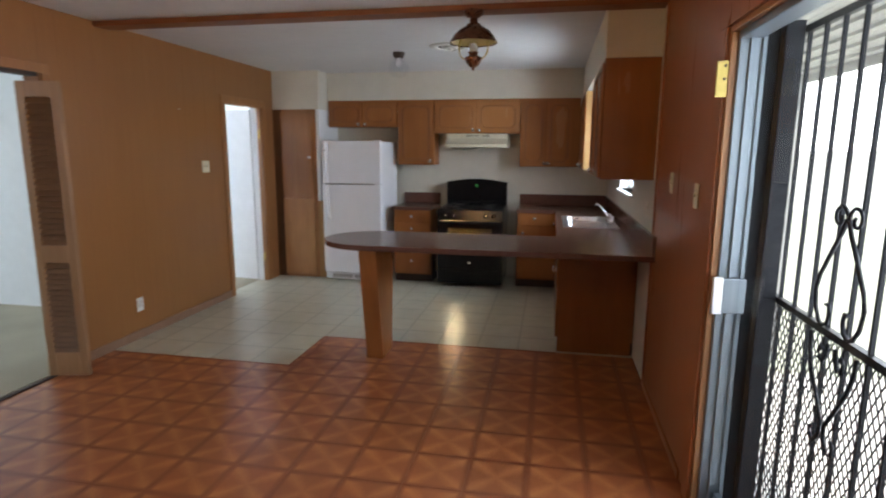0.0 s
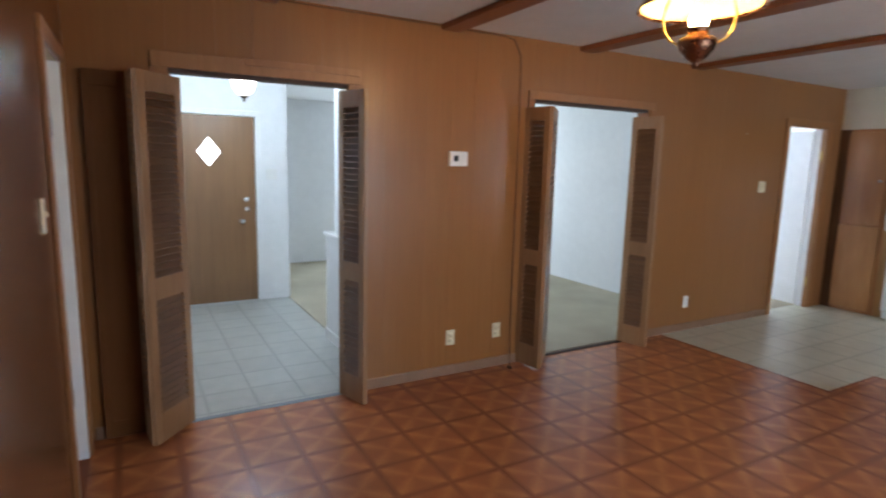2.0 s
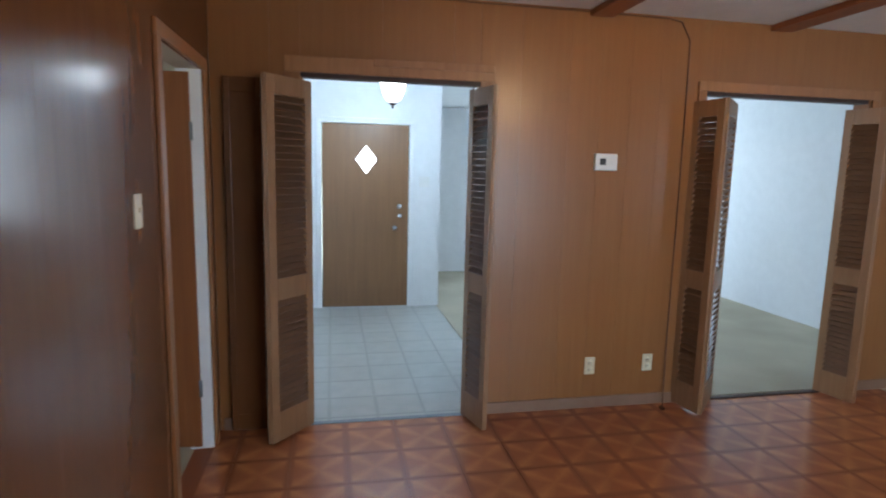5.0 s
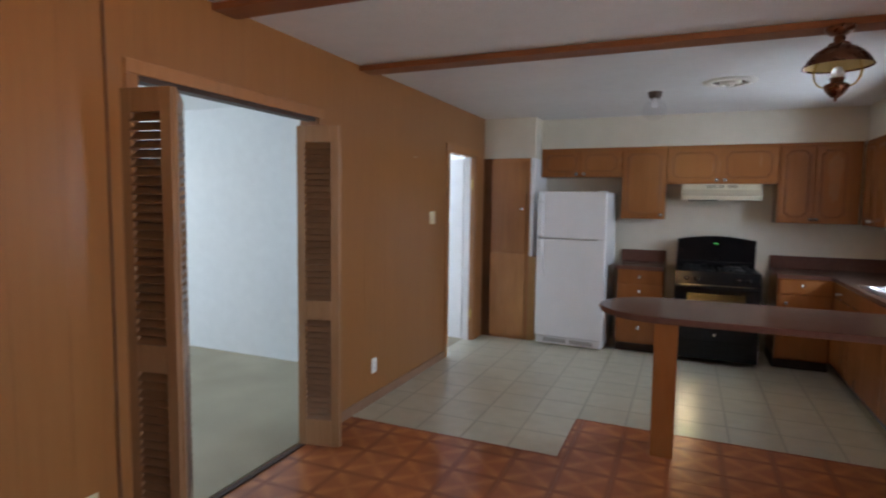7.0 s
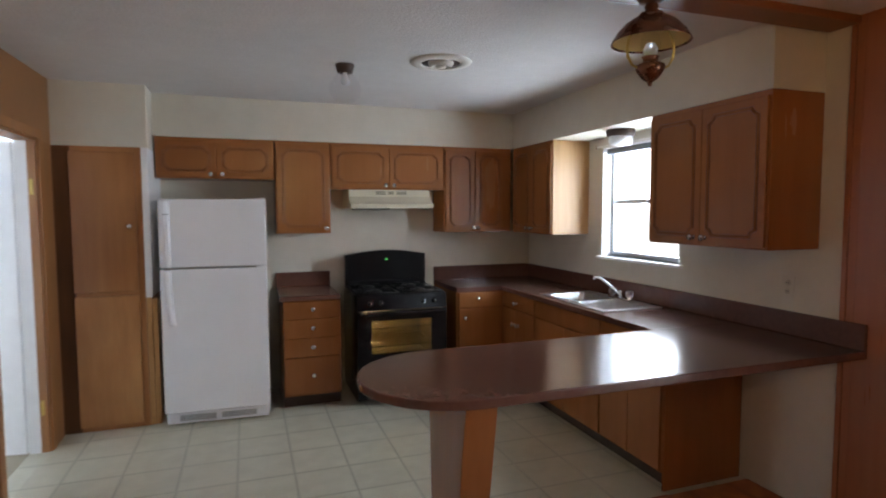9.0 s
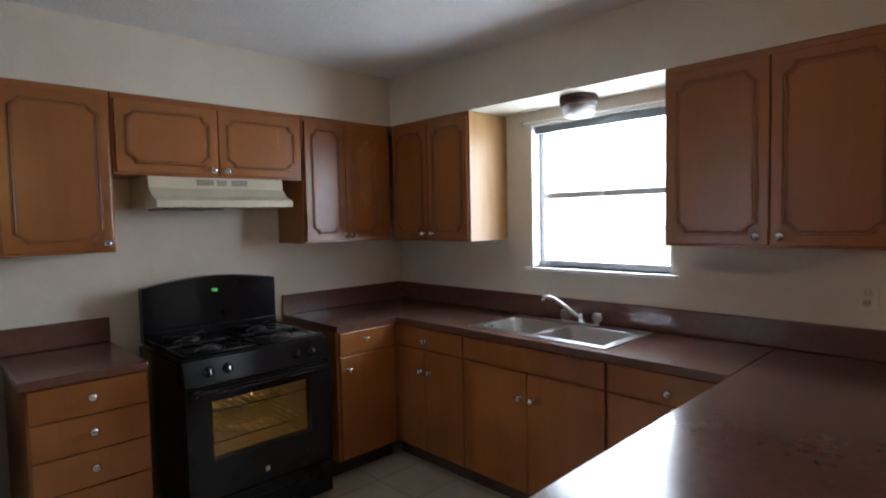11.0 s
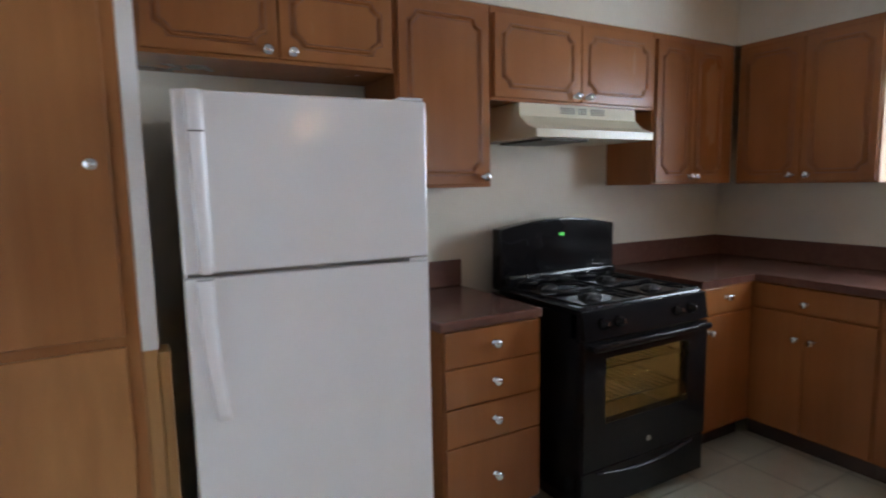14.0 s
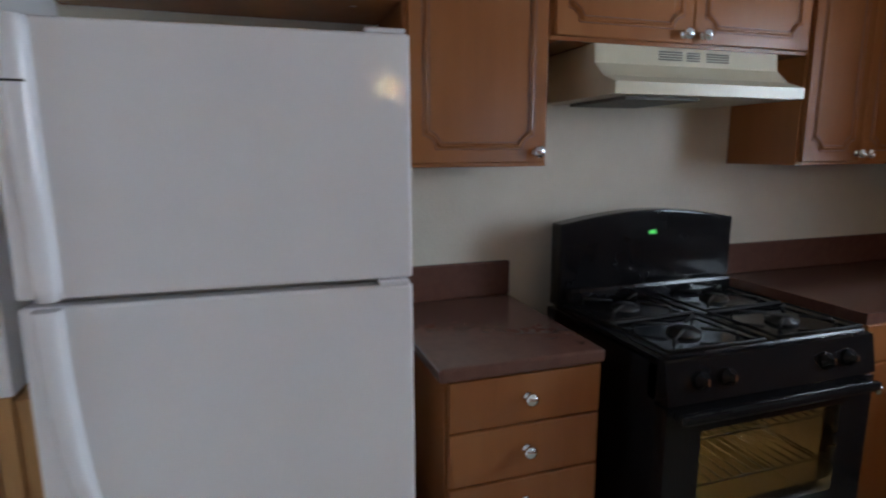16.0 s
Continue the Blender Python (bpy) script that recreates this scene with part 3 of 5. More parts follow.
part("jamb_back", boxes((XLB, XL - 0.0505, 6.235, 6.25, 0, 2.06)), WHITE, c3, "white painted half of the jamb")
part("jamb_lining", boxes((XL - 0.05, XL - 0.001, 6.235, 6.25, 0, 2.06), (XLB, XL - 0.001, 5.50, 5.512, 0, 2.06), (XLB, XL - 0.001, 5.512, 6.235, 2.045, 2.06)), TRIM, c3)
part("hinge_leaf", boxes((XL - 0.040, XL - 0.022, 6.230, 6.2345, 1.70, 1.80)), BRASS, c3, "brass hinge leaf")
part("hinge_leaf", boxes((XL - 0.040, XL - 0.022, 6.230, 6.2345, 0.25, 0.35)), BRASS, c3, "brass hinge leaf")
c4 = casing("casing_side_door", "y", YS, 1, SD[0], SD[1], SD[3], TRIM, width=0.06)
part("jamb_lining", boxes((SD[0], SD[0] + 0.02, YS - 0.12, YS - 0.001, 0, 2.0), (SD[1] - 0.02, SD[1], YS - 0.12, YS - 0.001, 0, 2.0)), WHITE, c4, "white painted jamb")
base = tagged(new("baseboard"), "scuffed brown-beige baseboard", "baseboard", kind="structure")
for a, b in ((D1[1] + 0.071, D2[0] - 0.061), (D2[1] + 0.061, 5.424)):
    part("board", boxes((XL, XL + 0.012, a, b, 0, 0.075), bevel=0.004), BASEB, base)
part("board", boxes((XL, XL + 0.012, YS + 0.02, D1[0] - 0.071, 0, 0.075), bevel=0.004), BASEB, base)
part("board", boxes((SD[1] + 0.061, XE - 0.02, YS, YS + 0.012, 0, 0.06), bevel=0.004), BASEB, base)
part("board", boxes((XE - 0.016, XE - 0.0045, 2.75, 3.86, 0, 0.05), bevel=0.004), PANEL_DARK, base)


# ---- bifold louvre doors ----
def louvre_leaf(parent, p, q, tilt, height=1.985):
    """One louvred leaf standing from plan point p to q."""
    d = Vector((q[0] - p[0], q[1] - p[1], 0))
    w, ang = d.length, math.degrees(math.atan2(d.y, d.x))
    leaf = new("leaf")
    leaf.parent = parent
    leaf.matrix_local = pose(p[0], p[1], 0.012, 0, 0, ang)
    s, t = 0.055, 0.014
    for nm, span in (("stile", (0.001, s, -t, t, 0, height)), ("stile", (w - s, w - 0.001, -t, t, 0, height)), ("rail", (s, w - s, -t, t, 0, 0.17)), ("rail", (s, w - s, -t, t, 0.80, 0.92)), ("rail", (s, w - s, -t, t, height - 0.10, height))):
        part(nm, boxes(span, bevel=0.003), LOUVRE, leaf)
    me = mesh_of(boxes((s - 0.004, w - s + 0.004, -0.025, 0.025, -0.003, 0.003)), SLAT_SHADED, "slat")
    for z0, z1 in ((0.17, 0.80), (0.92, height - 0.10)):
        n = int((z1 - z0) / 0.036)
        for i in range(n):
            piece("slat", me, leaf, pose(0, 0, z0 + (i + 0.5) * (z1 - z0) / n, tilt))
    return leaf


def bifold(label, points, tilts, knob=None):
    ob = tagged(new("bifold_door"), label, "door", group="louvred bifold doors")
    for a, b, tilt in zip(points, points[1:], tilts):
        louvre_leaf(ob, a, b, tilt)
    if knob:
        part("knob", lathe([(0, 0), (0.008, 0), (0.008, 0.012), (0.016, 0.02), (0.014, 0.03), (0, 0.034)], 12, pose(*knob, 90)), BRASS, ob, "small brass knob")
    return ob


bifold("folded brown wooden louvred bifold door at the entry", ((-2.648, -0.350), (-2.405, -0.565), (-2.585, -0.590)), (-43, 43))
bifold("folded brown wooden louvred bifold door at the entry", ((-2.65, 0.570), (-2.395, 0.645), (-2.625, 0.668)), (44, -44))
bifold("half-open brown wooden louvred bifold door at the living room", ((-2.650, 2.035), (-2.405, 2.078), (-2.668, 2.345)), (44, -44), knob=(-2.50, 2.10, 0.93))
bifold("folded brown wooden louvred bifold door at the living room", ((-2.675, 3.205), (-2.412, 3.268), (-2.62, 3.355)), (50, -50))

# plain folded leaf standing between the entry door and the corner, corner shade in its colour
leaf = thing("folded_leaf", pose(-2.615, -0.70, 0), "brown wooden door leaf folded flat against the wall, darkened for the shaded corner", "door")
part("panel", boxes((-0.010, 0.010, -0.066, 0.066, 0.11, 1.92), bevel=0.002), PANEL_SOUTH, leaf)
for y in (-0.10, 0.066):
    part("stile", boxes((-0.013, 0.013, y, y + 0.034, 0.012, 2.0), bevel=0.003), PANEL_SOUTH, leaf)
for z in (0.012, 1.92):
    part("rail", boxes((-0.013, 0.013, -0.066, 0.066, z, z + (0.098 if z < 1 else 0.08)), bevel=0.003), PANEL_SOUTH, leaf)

# ---- hinged doors ----
front = thing("front_door", pose(-5.555, -0.335, 0, 0, 0, 0), "brown wooden front door with a diamond window", "door")
zc = 1.628
slab = bmesh.new()
hole = [(0.466, zc - 0.157), (0.466 + 0.122, zc), (0.466, zc + 0.157), (0.466 - 0.122, zc)]
outer = [(0.0, 0.012), (0.925, 0.012), (0.925, 2.0), (0.0, 2.0)]
for x, flip in ((0.0, True), (0.044, False)):
    o = [slab.verts.new((x, a, b)) for a, b in outer]
    h = [slab.verts.new((x, a, b)) for a, b in hole]
    for i in range(4):
        slab.faces.new((o[i], o[(i + 1) % 4], h[i]))
        slab.faces.new((o[(i + 1) % 4], h[(i + 1) % 4], h[i]))
slab.verts.ensure_lookup_table()
for a, b in ((0, 8), (4, 12)):
    for i in range(4):
        j = (i + 1) % 4
        slab.faces.new((slab.verts[a + i], slab.verts[a + j], slab.verts[b + j], slab.verts[b + i]))
bmesh.ops.recalc_face_normals(slab, faces=slab.faces[:])
part("slab", slab, DOORWOOD, front)
part("pane", prism([(a, b) for a, b in hole], 0.018, 0.026, m=Matrix(((0, 0, 1, 0), (1, 0, 0, 0), (0, 1, 0, 0), (0, 0, 0, 1)))), GLOW_PANE, front, "diamond-shaped pane that glows in place of daylight")
rim = tube([(0.046, a, b) for a, b in hole], 0.008, 6, closed=True)
part("pane_trim", rim, DOORWOOD, front)
KNOB = [(0, 0), (0.028, 0), (0.028, 0.006), (0.010, 0.010), (0.010, 0.03), (0.026, 0.042), (0.028, 0.055), (0.018, 0.066), (0, 0.068)]
part("knob", lathe(KNOB, 16, pose(0.044, 0.775, 0.892, 0, 90, 0)), CHROME, front, "polished door knob")
part("deadbolt", lathe([(0, 0), (0.03, 0), (0.028, 0.012), (0.012, 0.016), (0.012, 0.026), (0, 0.026)], 16, pose(0.044, 0.835, 1.02, 0, 90, 0)), CHROME, front, "polished deadbolt")
part("deadbolt", lathe([(0, 0), (0.03, 0), (0.028, 0.012), (0.014, 0.016), (0, 0.017)], 16, pose(0.044, 0.828, 1.127, 0, 90, 0)), CHROME, front, "polished deadbolt")
casing("casing_front_door", "x", -5.53, 1, -0.345, 0.60, 2.01, WHITE, width=0.055, label="white front door casing")

side = thing("side_door", pose(-2.43, YS - 0.058, 0, 0, 0, -97), "reddish-brown flush door standing open into the side room", "door")
part("slab", boxes((0, 0.68, -0.035, 0.0, 0.012, 1.985), bevel=0.003), SLABWOOD, side)
for z in (0.30, 1.65):
    part("hinge", lathe([(0, 0), (0.008, 0), (0.008, 0.09), (0, 0.09)], 10, pose(-0.006, 0.004, z)), ALU, side, "steel hinge")
part("knob", lathe(KNOB, 14, pose(0.62, 0.0, 0.95, -90, 0, 0)), BRASS, side, "brass knob")
back = thing("back_room_door", pose(XLB - 0.005, 6.23, 0, 0, 0, 172), "white flush door standing open into the back room", "door")
part("slab", boxes((0, 0.72, -0.018, 0.018, 0.012, 2.03), bevel=0.003), WHITE, back)
part("knob", lathe(KNOB, 14, pose(0.66, 0.018, 0.95, -90, 0, 0)), BRASS, back, "brass knob")


# ---- windows and patio door ----
win = tagged(new("window_1"), "white-framed aluminium sash window above the sink", "window", kind="structure")
y0, y1, z0, z1 = WIN
part("lining", boxes((XE, XE + 0.16, y0, y0 + 0.012, z0, z1), (XE, XE + 0.16, y1 - 0.012, y1, z0, z1), (XE, XE + 0.16, y0 + 0.012, y1 - 0.012, z1 - 0.012, z1)), WHITE, win)
part("sill", boxes((XE - 0.035, XE + 0.16, y0 - 0.03, y1 + 0.03, z0 - 0.022, z0), bevel=0.004), WHITE, win, "white painted sill")
fx = XE + 0.085
for nm, span in (("frame_side", (fx, fx + 0.05, y0 + 0.012, y0 + 0.045, z0, z1 - 0.012)), ("frame_side", (fx, fx + 0.05, y1 - 0.045, y1 - 0.012, z0, z1 - 0.012)), ("frame_bottom", (fx, fx + 0.05, y0 + 0.045, y1 - 0.045, z0, z0 + 0.04)), ("frame_top", (fx, fx + 0.05, y0 + 0.045, y1 - 0.045, z1 - 0.05, z1 - 0.012)), ("meeting_rail", (fx - 0.012, fx + 0.04, y0 + 0.045, y1 - 0.045, 1.635, 1.672))):
    part(nm, boxes(span, bevel=0.004), ALU_PALE, win)
part("latch", boxes((fx - 0.028, fx - 0.012, 5.41, 5.46, 1.645, 1.668), bevel=0.003), STEEL, win, "small sash latch")
for za, zb, dx in ((z0 + 0.04, 1.635, 0.012), (1.672, z1 - 0.05, 0.028)):
    p = part("pane", boxes((fx + dx, fx + dx + 0.004, y0 + 0.045, y1 - 0.045, za, zb)), PANE, win)
    p.visible_shadow = False
part("blind_headrail", boxes((XE + 0.03, XE + 0.07, y0 + 0.014, y1 - 0.014, z1 - 0.058, z1 - 0.014), bevel=0.004), ALU, win, "grey raised blind under the head")
rod = thing("curtain_rod", pose(0, 0, 0), "thin white curtain rod above the sink window", "curtain rod")
part("rod", tube([(XE - 0.03, y1 + 0.05, z1 + 0.005), (XE - 0.03, y0 - 0.02, z1 + 0.005)], 0.005), WPLASTIC, rod)
part("bracket", boxes((XE - 0.035, XE, y1 + 0.035, y1 + 0.05, z1 - 0.012, z1 + 0.02), bevel=0.003), CHROME, rod)
bars = thing("window_bars", pose(0, 0, 0), "thin white security bars outside the sink window", "window bars")
for i in range(5):
    part("bar", tube([(1.585, 5.08 + 0.17 * i, 1.15), (1.585, 5.08 + 0.17 * i, 2.15)], 0.006, 6), ROOFW, bars)

pd = tagged(new("patio_door"), "aluminium sliding glass patio door", "door", kind="structure")
a, b, _, top = PD
part("casing_upright", boxes((XE - 0.02, XE - 0.0045, b, b + 0.10, 0, top), bevel=0.004), PANEL_DARK, pd, "dark brown casing")
part("casing_upright", boxes((XE - 0.02, XE - 0.0045, a - 0.10, a, 0, top), bevel=0.004), PANEL_DARK, pd, "dark brown casing")
part("casing_head", boxes((XE - 0.02, XE - 0.0045, a - 0.10, b + 0.10, top, top + 0.10), bevel=0.004), PANEL_DARK, pd, "dark brown casing")
part("jamb_strip", boxes((XE - 0.006, XE + 0.02, b - 0.022, b, 0, top), (XE - 0.006, XE + 0.02, a, b - 0.022, top - 0.022, top)), TRIM, pd, "tan wooden jamb strip")
for nm, span in (("frame_side", (XE + 0.02, XE + 0.12, b - 0.035, b, 0, top)), ("frame_side", (XE + 0.02, XE + 0.15, a, a + 0.035, 0, top)), ("frame_head", (XE + 0.02, XE + 0.105, a + 0.035, b - 0.035, top - 0.05, top)), ("track", (XE + 0.02, XE + 0.15, a + 0.035, b - 0.035, 0, 0.03)),
                 ("guide_rib", (XE + 0.055, XE + 0.062, b - 0.047, b - 0.0355, 0.03, top - 0.05)), ("guide_rib", (XE + 0.098, XE + 0.104, b - 0.047, b - 0.0355, 0.03, top - 0.05)), ("stile", (XE + 0.075, XE + 0.105, 1.26, 1.32, 0.03, top - 0.05)), ("stile", (XE + 0.035, XE + 0.065, 1.22, 1.27, 0.03, top - 0.05)), ("bottom_rail", (XE + 0.075, XE + 0.105, 1.32, b - 0.05, 0.03, 0.11)), ("bottom_rail", (XE + 0.035, XE + 0.065, a + 0.035, 1.22, 0.03, 0.11))):
    part(nm, boxes(span, bevel=0.004), ALU, pd)
for span in ((XE + 0.087, XE + 0.092, 1.32, b - 0.037, 0.11, top - 0.05), (XE + 0.047, XE + 0.052, a + 0.035, 1.22, 0.11, top - 0.05)):
    p = part("pane", boxes(span), PANE, pd)
    p.visible_shadow = False
# Two added dark pieces, placed to fit the camera's view beside the glass.
part("dark_strip_fill", boxes((XE + 0.162, XE + 0.228, 2.462, 2.64, -0.03, top), bevel=0.004), WROUGHT, pd, "dark post added to fill the dark strip beside the glass")
part("dark_edge_cover", boxes((XE + 0.1205, XE + 0.161, b - 0.034, b - 0.001, 0, top)), WROUGHT, pd, "dark strip added to cover the pale wall edge")
hinge = thing("brass_hasp", pose(XE - 0.006, 2.541, 1.853), "yellow brass lock plate screwed to the door jamb", "lock plate")
part("plate", boxes((-0.044, 0.038, -0.012, 0.0, -0.07, 0.07), bevel=0.004), BRASS, hinge)
for x, z in ((-0.012, 0.0), (0.018, -0.004), (-0.012, 0.05)):
    part("screw", lathe([(0, 0), (0.006, 0), (0.005, 0.003), (0, 0.004)], 10, pose(x, -0.012, z, 90, 0, 0)), KICK, hinge)
for z in (-0.035, 0.04):
    part("knuckle", lathe([(0, -0.022), (0.008, -0.022), (0.008, 0.022), (0, 0.022)], 10, pose(0.040, -0.010, z)), KICK, hinge)
latch = thing("door_latch", pose(XE + 0.042, 2.488, 0.995), "white metal sliding-door latch with a steel keeper", "latch")
part("plate", boxes((-0.046, -0.008, -0.010, 0.012, -0.08, 0.075), bevel=0.004), WPLASTIC, latch)
part("keeper", boxes((-0.007, 0.080, -0.004, 0.010, -0.075, 0.07), bevel=0.004), ALU, latch)


# ---- kitchen cabinets ----
CAB_KNOB = [(0, 0), (0.013, 0), (0.013, 0.003), (0.006, 0.006), (0.006, 0.013)]
CAB_BALL = [(0.006, 0.012), (0.014, 0.016), (0.0185, 0.023), (0.0185, 0.029), (0.011, 0.036), (0, 0.037)]


def knob(parent, x, z, y=0.0):
    ob = part("knob", lathe(CAB_KNOB, 14, pose(x, y, z, 90)), CHROME, parent, "faceted glass knob on a chrome base")
    part("glass_ball", lathe(CAB_BALL, 10), CHROME, ob, at=pose(x, y, z, 90))
    return ob


def notched(x0, x1, z0, z1, inset, notch, y, grow=0.0):
    """The routed outline with scooped corners, as a closed line on the front at depth y; grow runs it parallel, further in."""
    a, b, c, d = x0 + inset, x1 - inset, z0 + inset, z1 - inset
    pts = []
    for cx, cz, s in ((a, c, 0), (b, c, 1), (b, d, 2), (a, d, 3)):
        sx, sz = (1 if cx == a else -1), (1 if cz == c else -1)
        n = notch + grow
        arc = [(cx + sx * n * math.cos(k), cz + sz * n * math.sin(k)) for k in (math.pi / 2 * i / 6 for i in range(7))]
        arc = [(cx + sx * (notch * 1.3 + grow), cz + sz * grow), (cx + sx * math.sqrt(n * n - grow * grow), cz + sz * grow)] + [p for p in arc if (p[0] - cx) * sx > grow * 1.05 and (p[1] - cz) * sz > grow * 1.05] + [(cx + sx * grow, cz + sz * math.sqrt(n * n - grow * grow)), (cx + sx * grow, cz + sz * (notch * 1.3 + grow))]
        arc = arc if s in (1, 3) else arc[::-1]
        pts += arc
    return [(p, y, q) for p, q in pts]


def cab_door(parent, x0, x1, z0, z1, routed=True, knobs=(), name="door", t=0.018):
    """A lipped slab front with a routed moulding line and its knob."""
    d = part(name, boxes((x0, x1, -t, -0.0005, z0, z1), bevel=0.004), CAB, parent)
    if routed:
        part("bead", tube(notched(x0, x1, z0, z1, 0.040, 0.038, -t, 0.010), 0.0075, 6, closed=True, flat=0.55), CAB, d, "rounded moulding bead")
        # Thin raised lines; a groove's shade is put into their dark colour.
        for step in (0.0005, 0.0195):
            part("groove", tube(notched(x0, x1, z0, z1, 0.040, 0.038, -t, step), 0.0028, 6, closed=True, flat=0.6), GROOVE_SHADED, d, "dark line standing for a shaded routed groove")
    for kx, kz in knobs:
        knob(d, kx, kz, -t)
    return d


def cabinet(name, m, w, depth, z0, z1, fronts, label, kick=False, group="", side_mat=None, hollow=False):
    """A cabinet unit, front in the local plane y = 0 and body behind it."""
    ob = thing(name, m, label, "cabinet", group)
    low = z0 + (0.10 if kick else 0)
    if hollow:
        part("body", boxes((0.0005, w - 0.0005, 0, 0.018, low, z1), (0.0005, 0.018, 0.018, depth, low, z1), (w - 0.018, w - 0.0005, 0.018, depth, low, z1), (0.018, w - 0.018, 0.018, depth, low, low + 0.018)), CAB, ob)
    else:
        part("body", boxes((0.0005, w - 0.0005, 0, depth, low, z1), bevel=0.0015), side_mat or CAB, ob)
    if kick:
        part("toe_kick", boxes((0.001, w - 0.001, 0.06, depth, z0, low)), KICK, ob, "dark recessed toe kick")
    if side_mat:
        part("face_frame", boxes((0, w, -0.004, -0.0002, low, z1), bevel=0.001), CAB, ob)
    for f in fronts:
        cab_door(ob, *f[:4], routed=f[4], knobs=f[5], name=f[6])
    return ob


UP, BASE = "wall cabinets", "base cabinets"
g = 0.004


def pair(w, z0, z1, kz, spread=0.022):
    c = w / 2
    return [(0.012, c - g / 2, z0 + 0.012, z1 - 0.03, True, ((c - spread - 0.008, kz),), "door"), (c + g / 2, w - 0.012, z0 + 0.012, z1 - 0.03, True, ((c + spread + 0.008, kz),), "door")]


TOP = SOFZ - 0.002
cabinet("wall_cabinet", pose(-2.038, SOFY, 0), 0.888, YB - SOFY, 1.85, TOP, pair(0.888, 1.85, TOP, 1.886, 0.035), "shallow brown wooden wall cabinet above the refrigerator", group=UP)
cabinet("wall_cabinet", pose(-1.148, SOFY, 0), 0.452, YB - SOFY, 1.40, TOP, [(0.012, 0.44, 1.412, TOP - 0.03, True, ((0.408, 1.445),), "door")], "tall single-door brown wooden wall cabinet", group=UP)
cabinet("wall_cabinet", pose(-0.694, SOFY, 0), 1.022, YB - SOFY, 1.775, TOP, pair(1.022, 1.775, TOP, 1.813, 0.03), "short brown wooden wall cabinet above the range hood", group=UP)
cabinet("wall_cabinet", pose(0.33, SOFY, 0), SOFX - 0.33 - 0.02, YB - SOFY, 1.39, TOP, pair(0.61, 1.39, TOP, 1.432, 0.014), "brown wooden two-door wall cabinet in the corner", group=UP)
cabinet("wall_cabinet", pose(SOFX, SOFY - 0.022, 0, 0, 0, -90), 0.725, XE - SOFX, 1.385, TOP, pair(0.725, 1.385, TOP, 1.430, 0.034), "brown wooden wall cabinet with a pale unfinished end", group=UP, side_mat=PALE)
cabinet("wall_cabinet", pose(SOFX, 4.872, 0, 0, 0, -90), 0.852, XE - SOFX, 1.385, TOP, pair(0.852, 1.385, TOP, 1.432, 0.034), "brown wooden wall cabinet beside the sink window", group=UP)

# base units along the back wall
FB = 6.515
zs = (0.112, 0.418, 0.572, 0.728, 0.872)
drawers = [(0.008, 0.452, a + 0.003, b - 0.003, False, ((0.23, (a + b) / 2 + 0.005),), "drawer") for a, b in zip(zs, zs[1:])]
cabinet("drawer_cabinet", pose(-1.128, FB, 0), 0.46, YB - FB, 0, 0.875, drawers, "brown wooden base cabinet with four drawers", kick=True, group=BASE)
cabinet("base_cabinet", pose(0.338, FB, 0), 0.455, YB - FB, 0, 0.875, [(0.02, 0.43, 0.735, 0.868, False, ((0.20, 0.815),), "drawer"), (0.02, 0.43, 0.112, 0.725, False, ((0.075, 0.645),), "door")], "narrow brown wooden base cabinet beside the range", kick=True, group=BASE)
# base units under the window
FX = 0.80


def east_unit(ya, yb, drawer_knob, label):
    w = ya - yb
    c = w / 2
    fr = [(0.006, w - 0.006, 0.745, 0.868, False, ((c, 0.79),) if drawer_knob else (), "drawer" if drawer_knob else "false_front"),
          (0.006, c - 0.002, 0.112, 0.735, False, ((c - 0.04, 0.606),), "door"), (c + 0.002, w - 0.006, 0.112, 0.735, False, ((c + 0.04, 0.606),), "door")]
    return cabinet("base_cabinet", pose(FX, ya, 0, 0, 0, -90), w, XE - FX, 0, 0.875, fr, label, kick=True, group=BASE, hollow=not drawer_knob)


east_unit(6.55, 5.92, True, "brown wooden base cabinet with a drawer and two doors")
east_unit(5.918, 5.032, False, "brown wooden sink cabinet with two doors")
end = east_unit(5.03, 4.455, True, "brown wooden base cabinet ending the peninsula")
part("end_panel", boxes((0.577, 0.592, 0.0, XE - FX - 0.02, 0.0, 0.874), bevel=0.002), CAB, end, "plain reddish end panel")

# ---- worktops ----
CT0, CT1 = 0.877, 0.915
YF, YK = 3.76, 4.505
tip = [(-0.58 + 0.395 * math.cos(k), (YF + YK) / 2 + (YK - YF) / 2 * math.sin(k)) for k in (math.pi / 2 + math.pi * i / 24 for i in range(25))]
SX0, SX1, SY0, SY1 = 0.845, 1.285, 5.075, 5.895
top = tagged(new("worktop"), "brown laminate worktop with a rounded peninsula end", "worktop")
part("peninsula", prism([(XE - 0.002, YF), (XE - 0.002, YK)] + tip, CT0, CT1, bevel=0.006), LAMINATE, top)
part("run", cells((0.332, 0.765, SX0, SX1, XE - 0.002), (YK + 0.0005, SY0, SY1, 6.487, YB - 0.002), (CT0, CT1), lambda i, j, k: j == 3 or (i > 0 and not (i == 2 and j == 1))), LAMINATE, top)
part("backsplash", boxes((XE - 0.024, XE - 0.002, YF, YB - 0.002, CT1 + 0.0003, 1.042), (0.332, XE - 0.0245, YB - 0.024, YB - 0.002, CT1 + 0.0003, 1.046), bevel=0.004), LAMINATE, top)
small = tagged(new("worktop"), "small brown laminate worktop beside the refrigerator", "worktop")
part("slab", boxes((-1.150, -0.672, 6.482, YB - 0.002, CT0, CT1), bevel=0.008), LAMINATE, small)
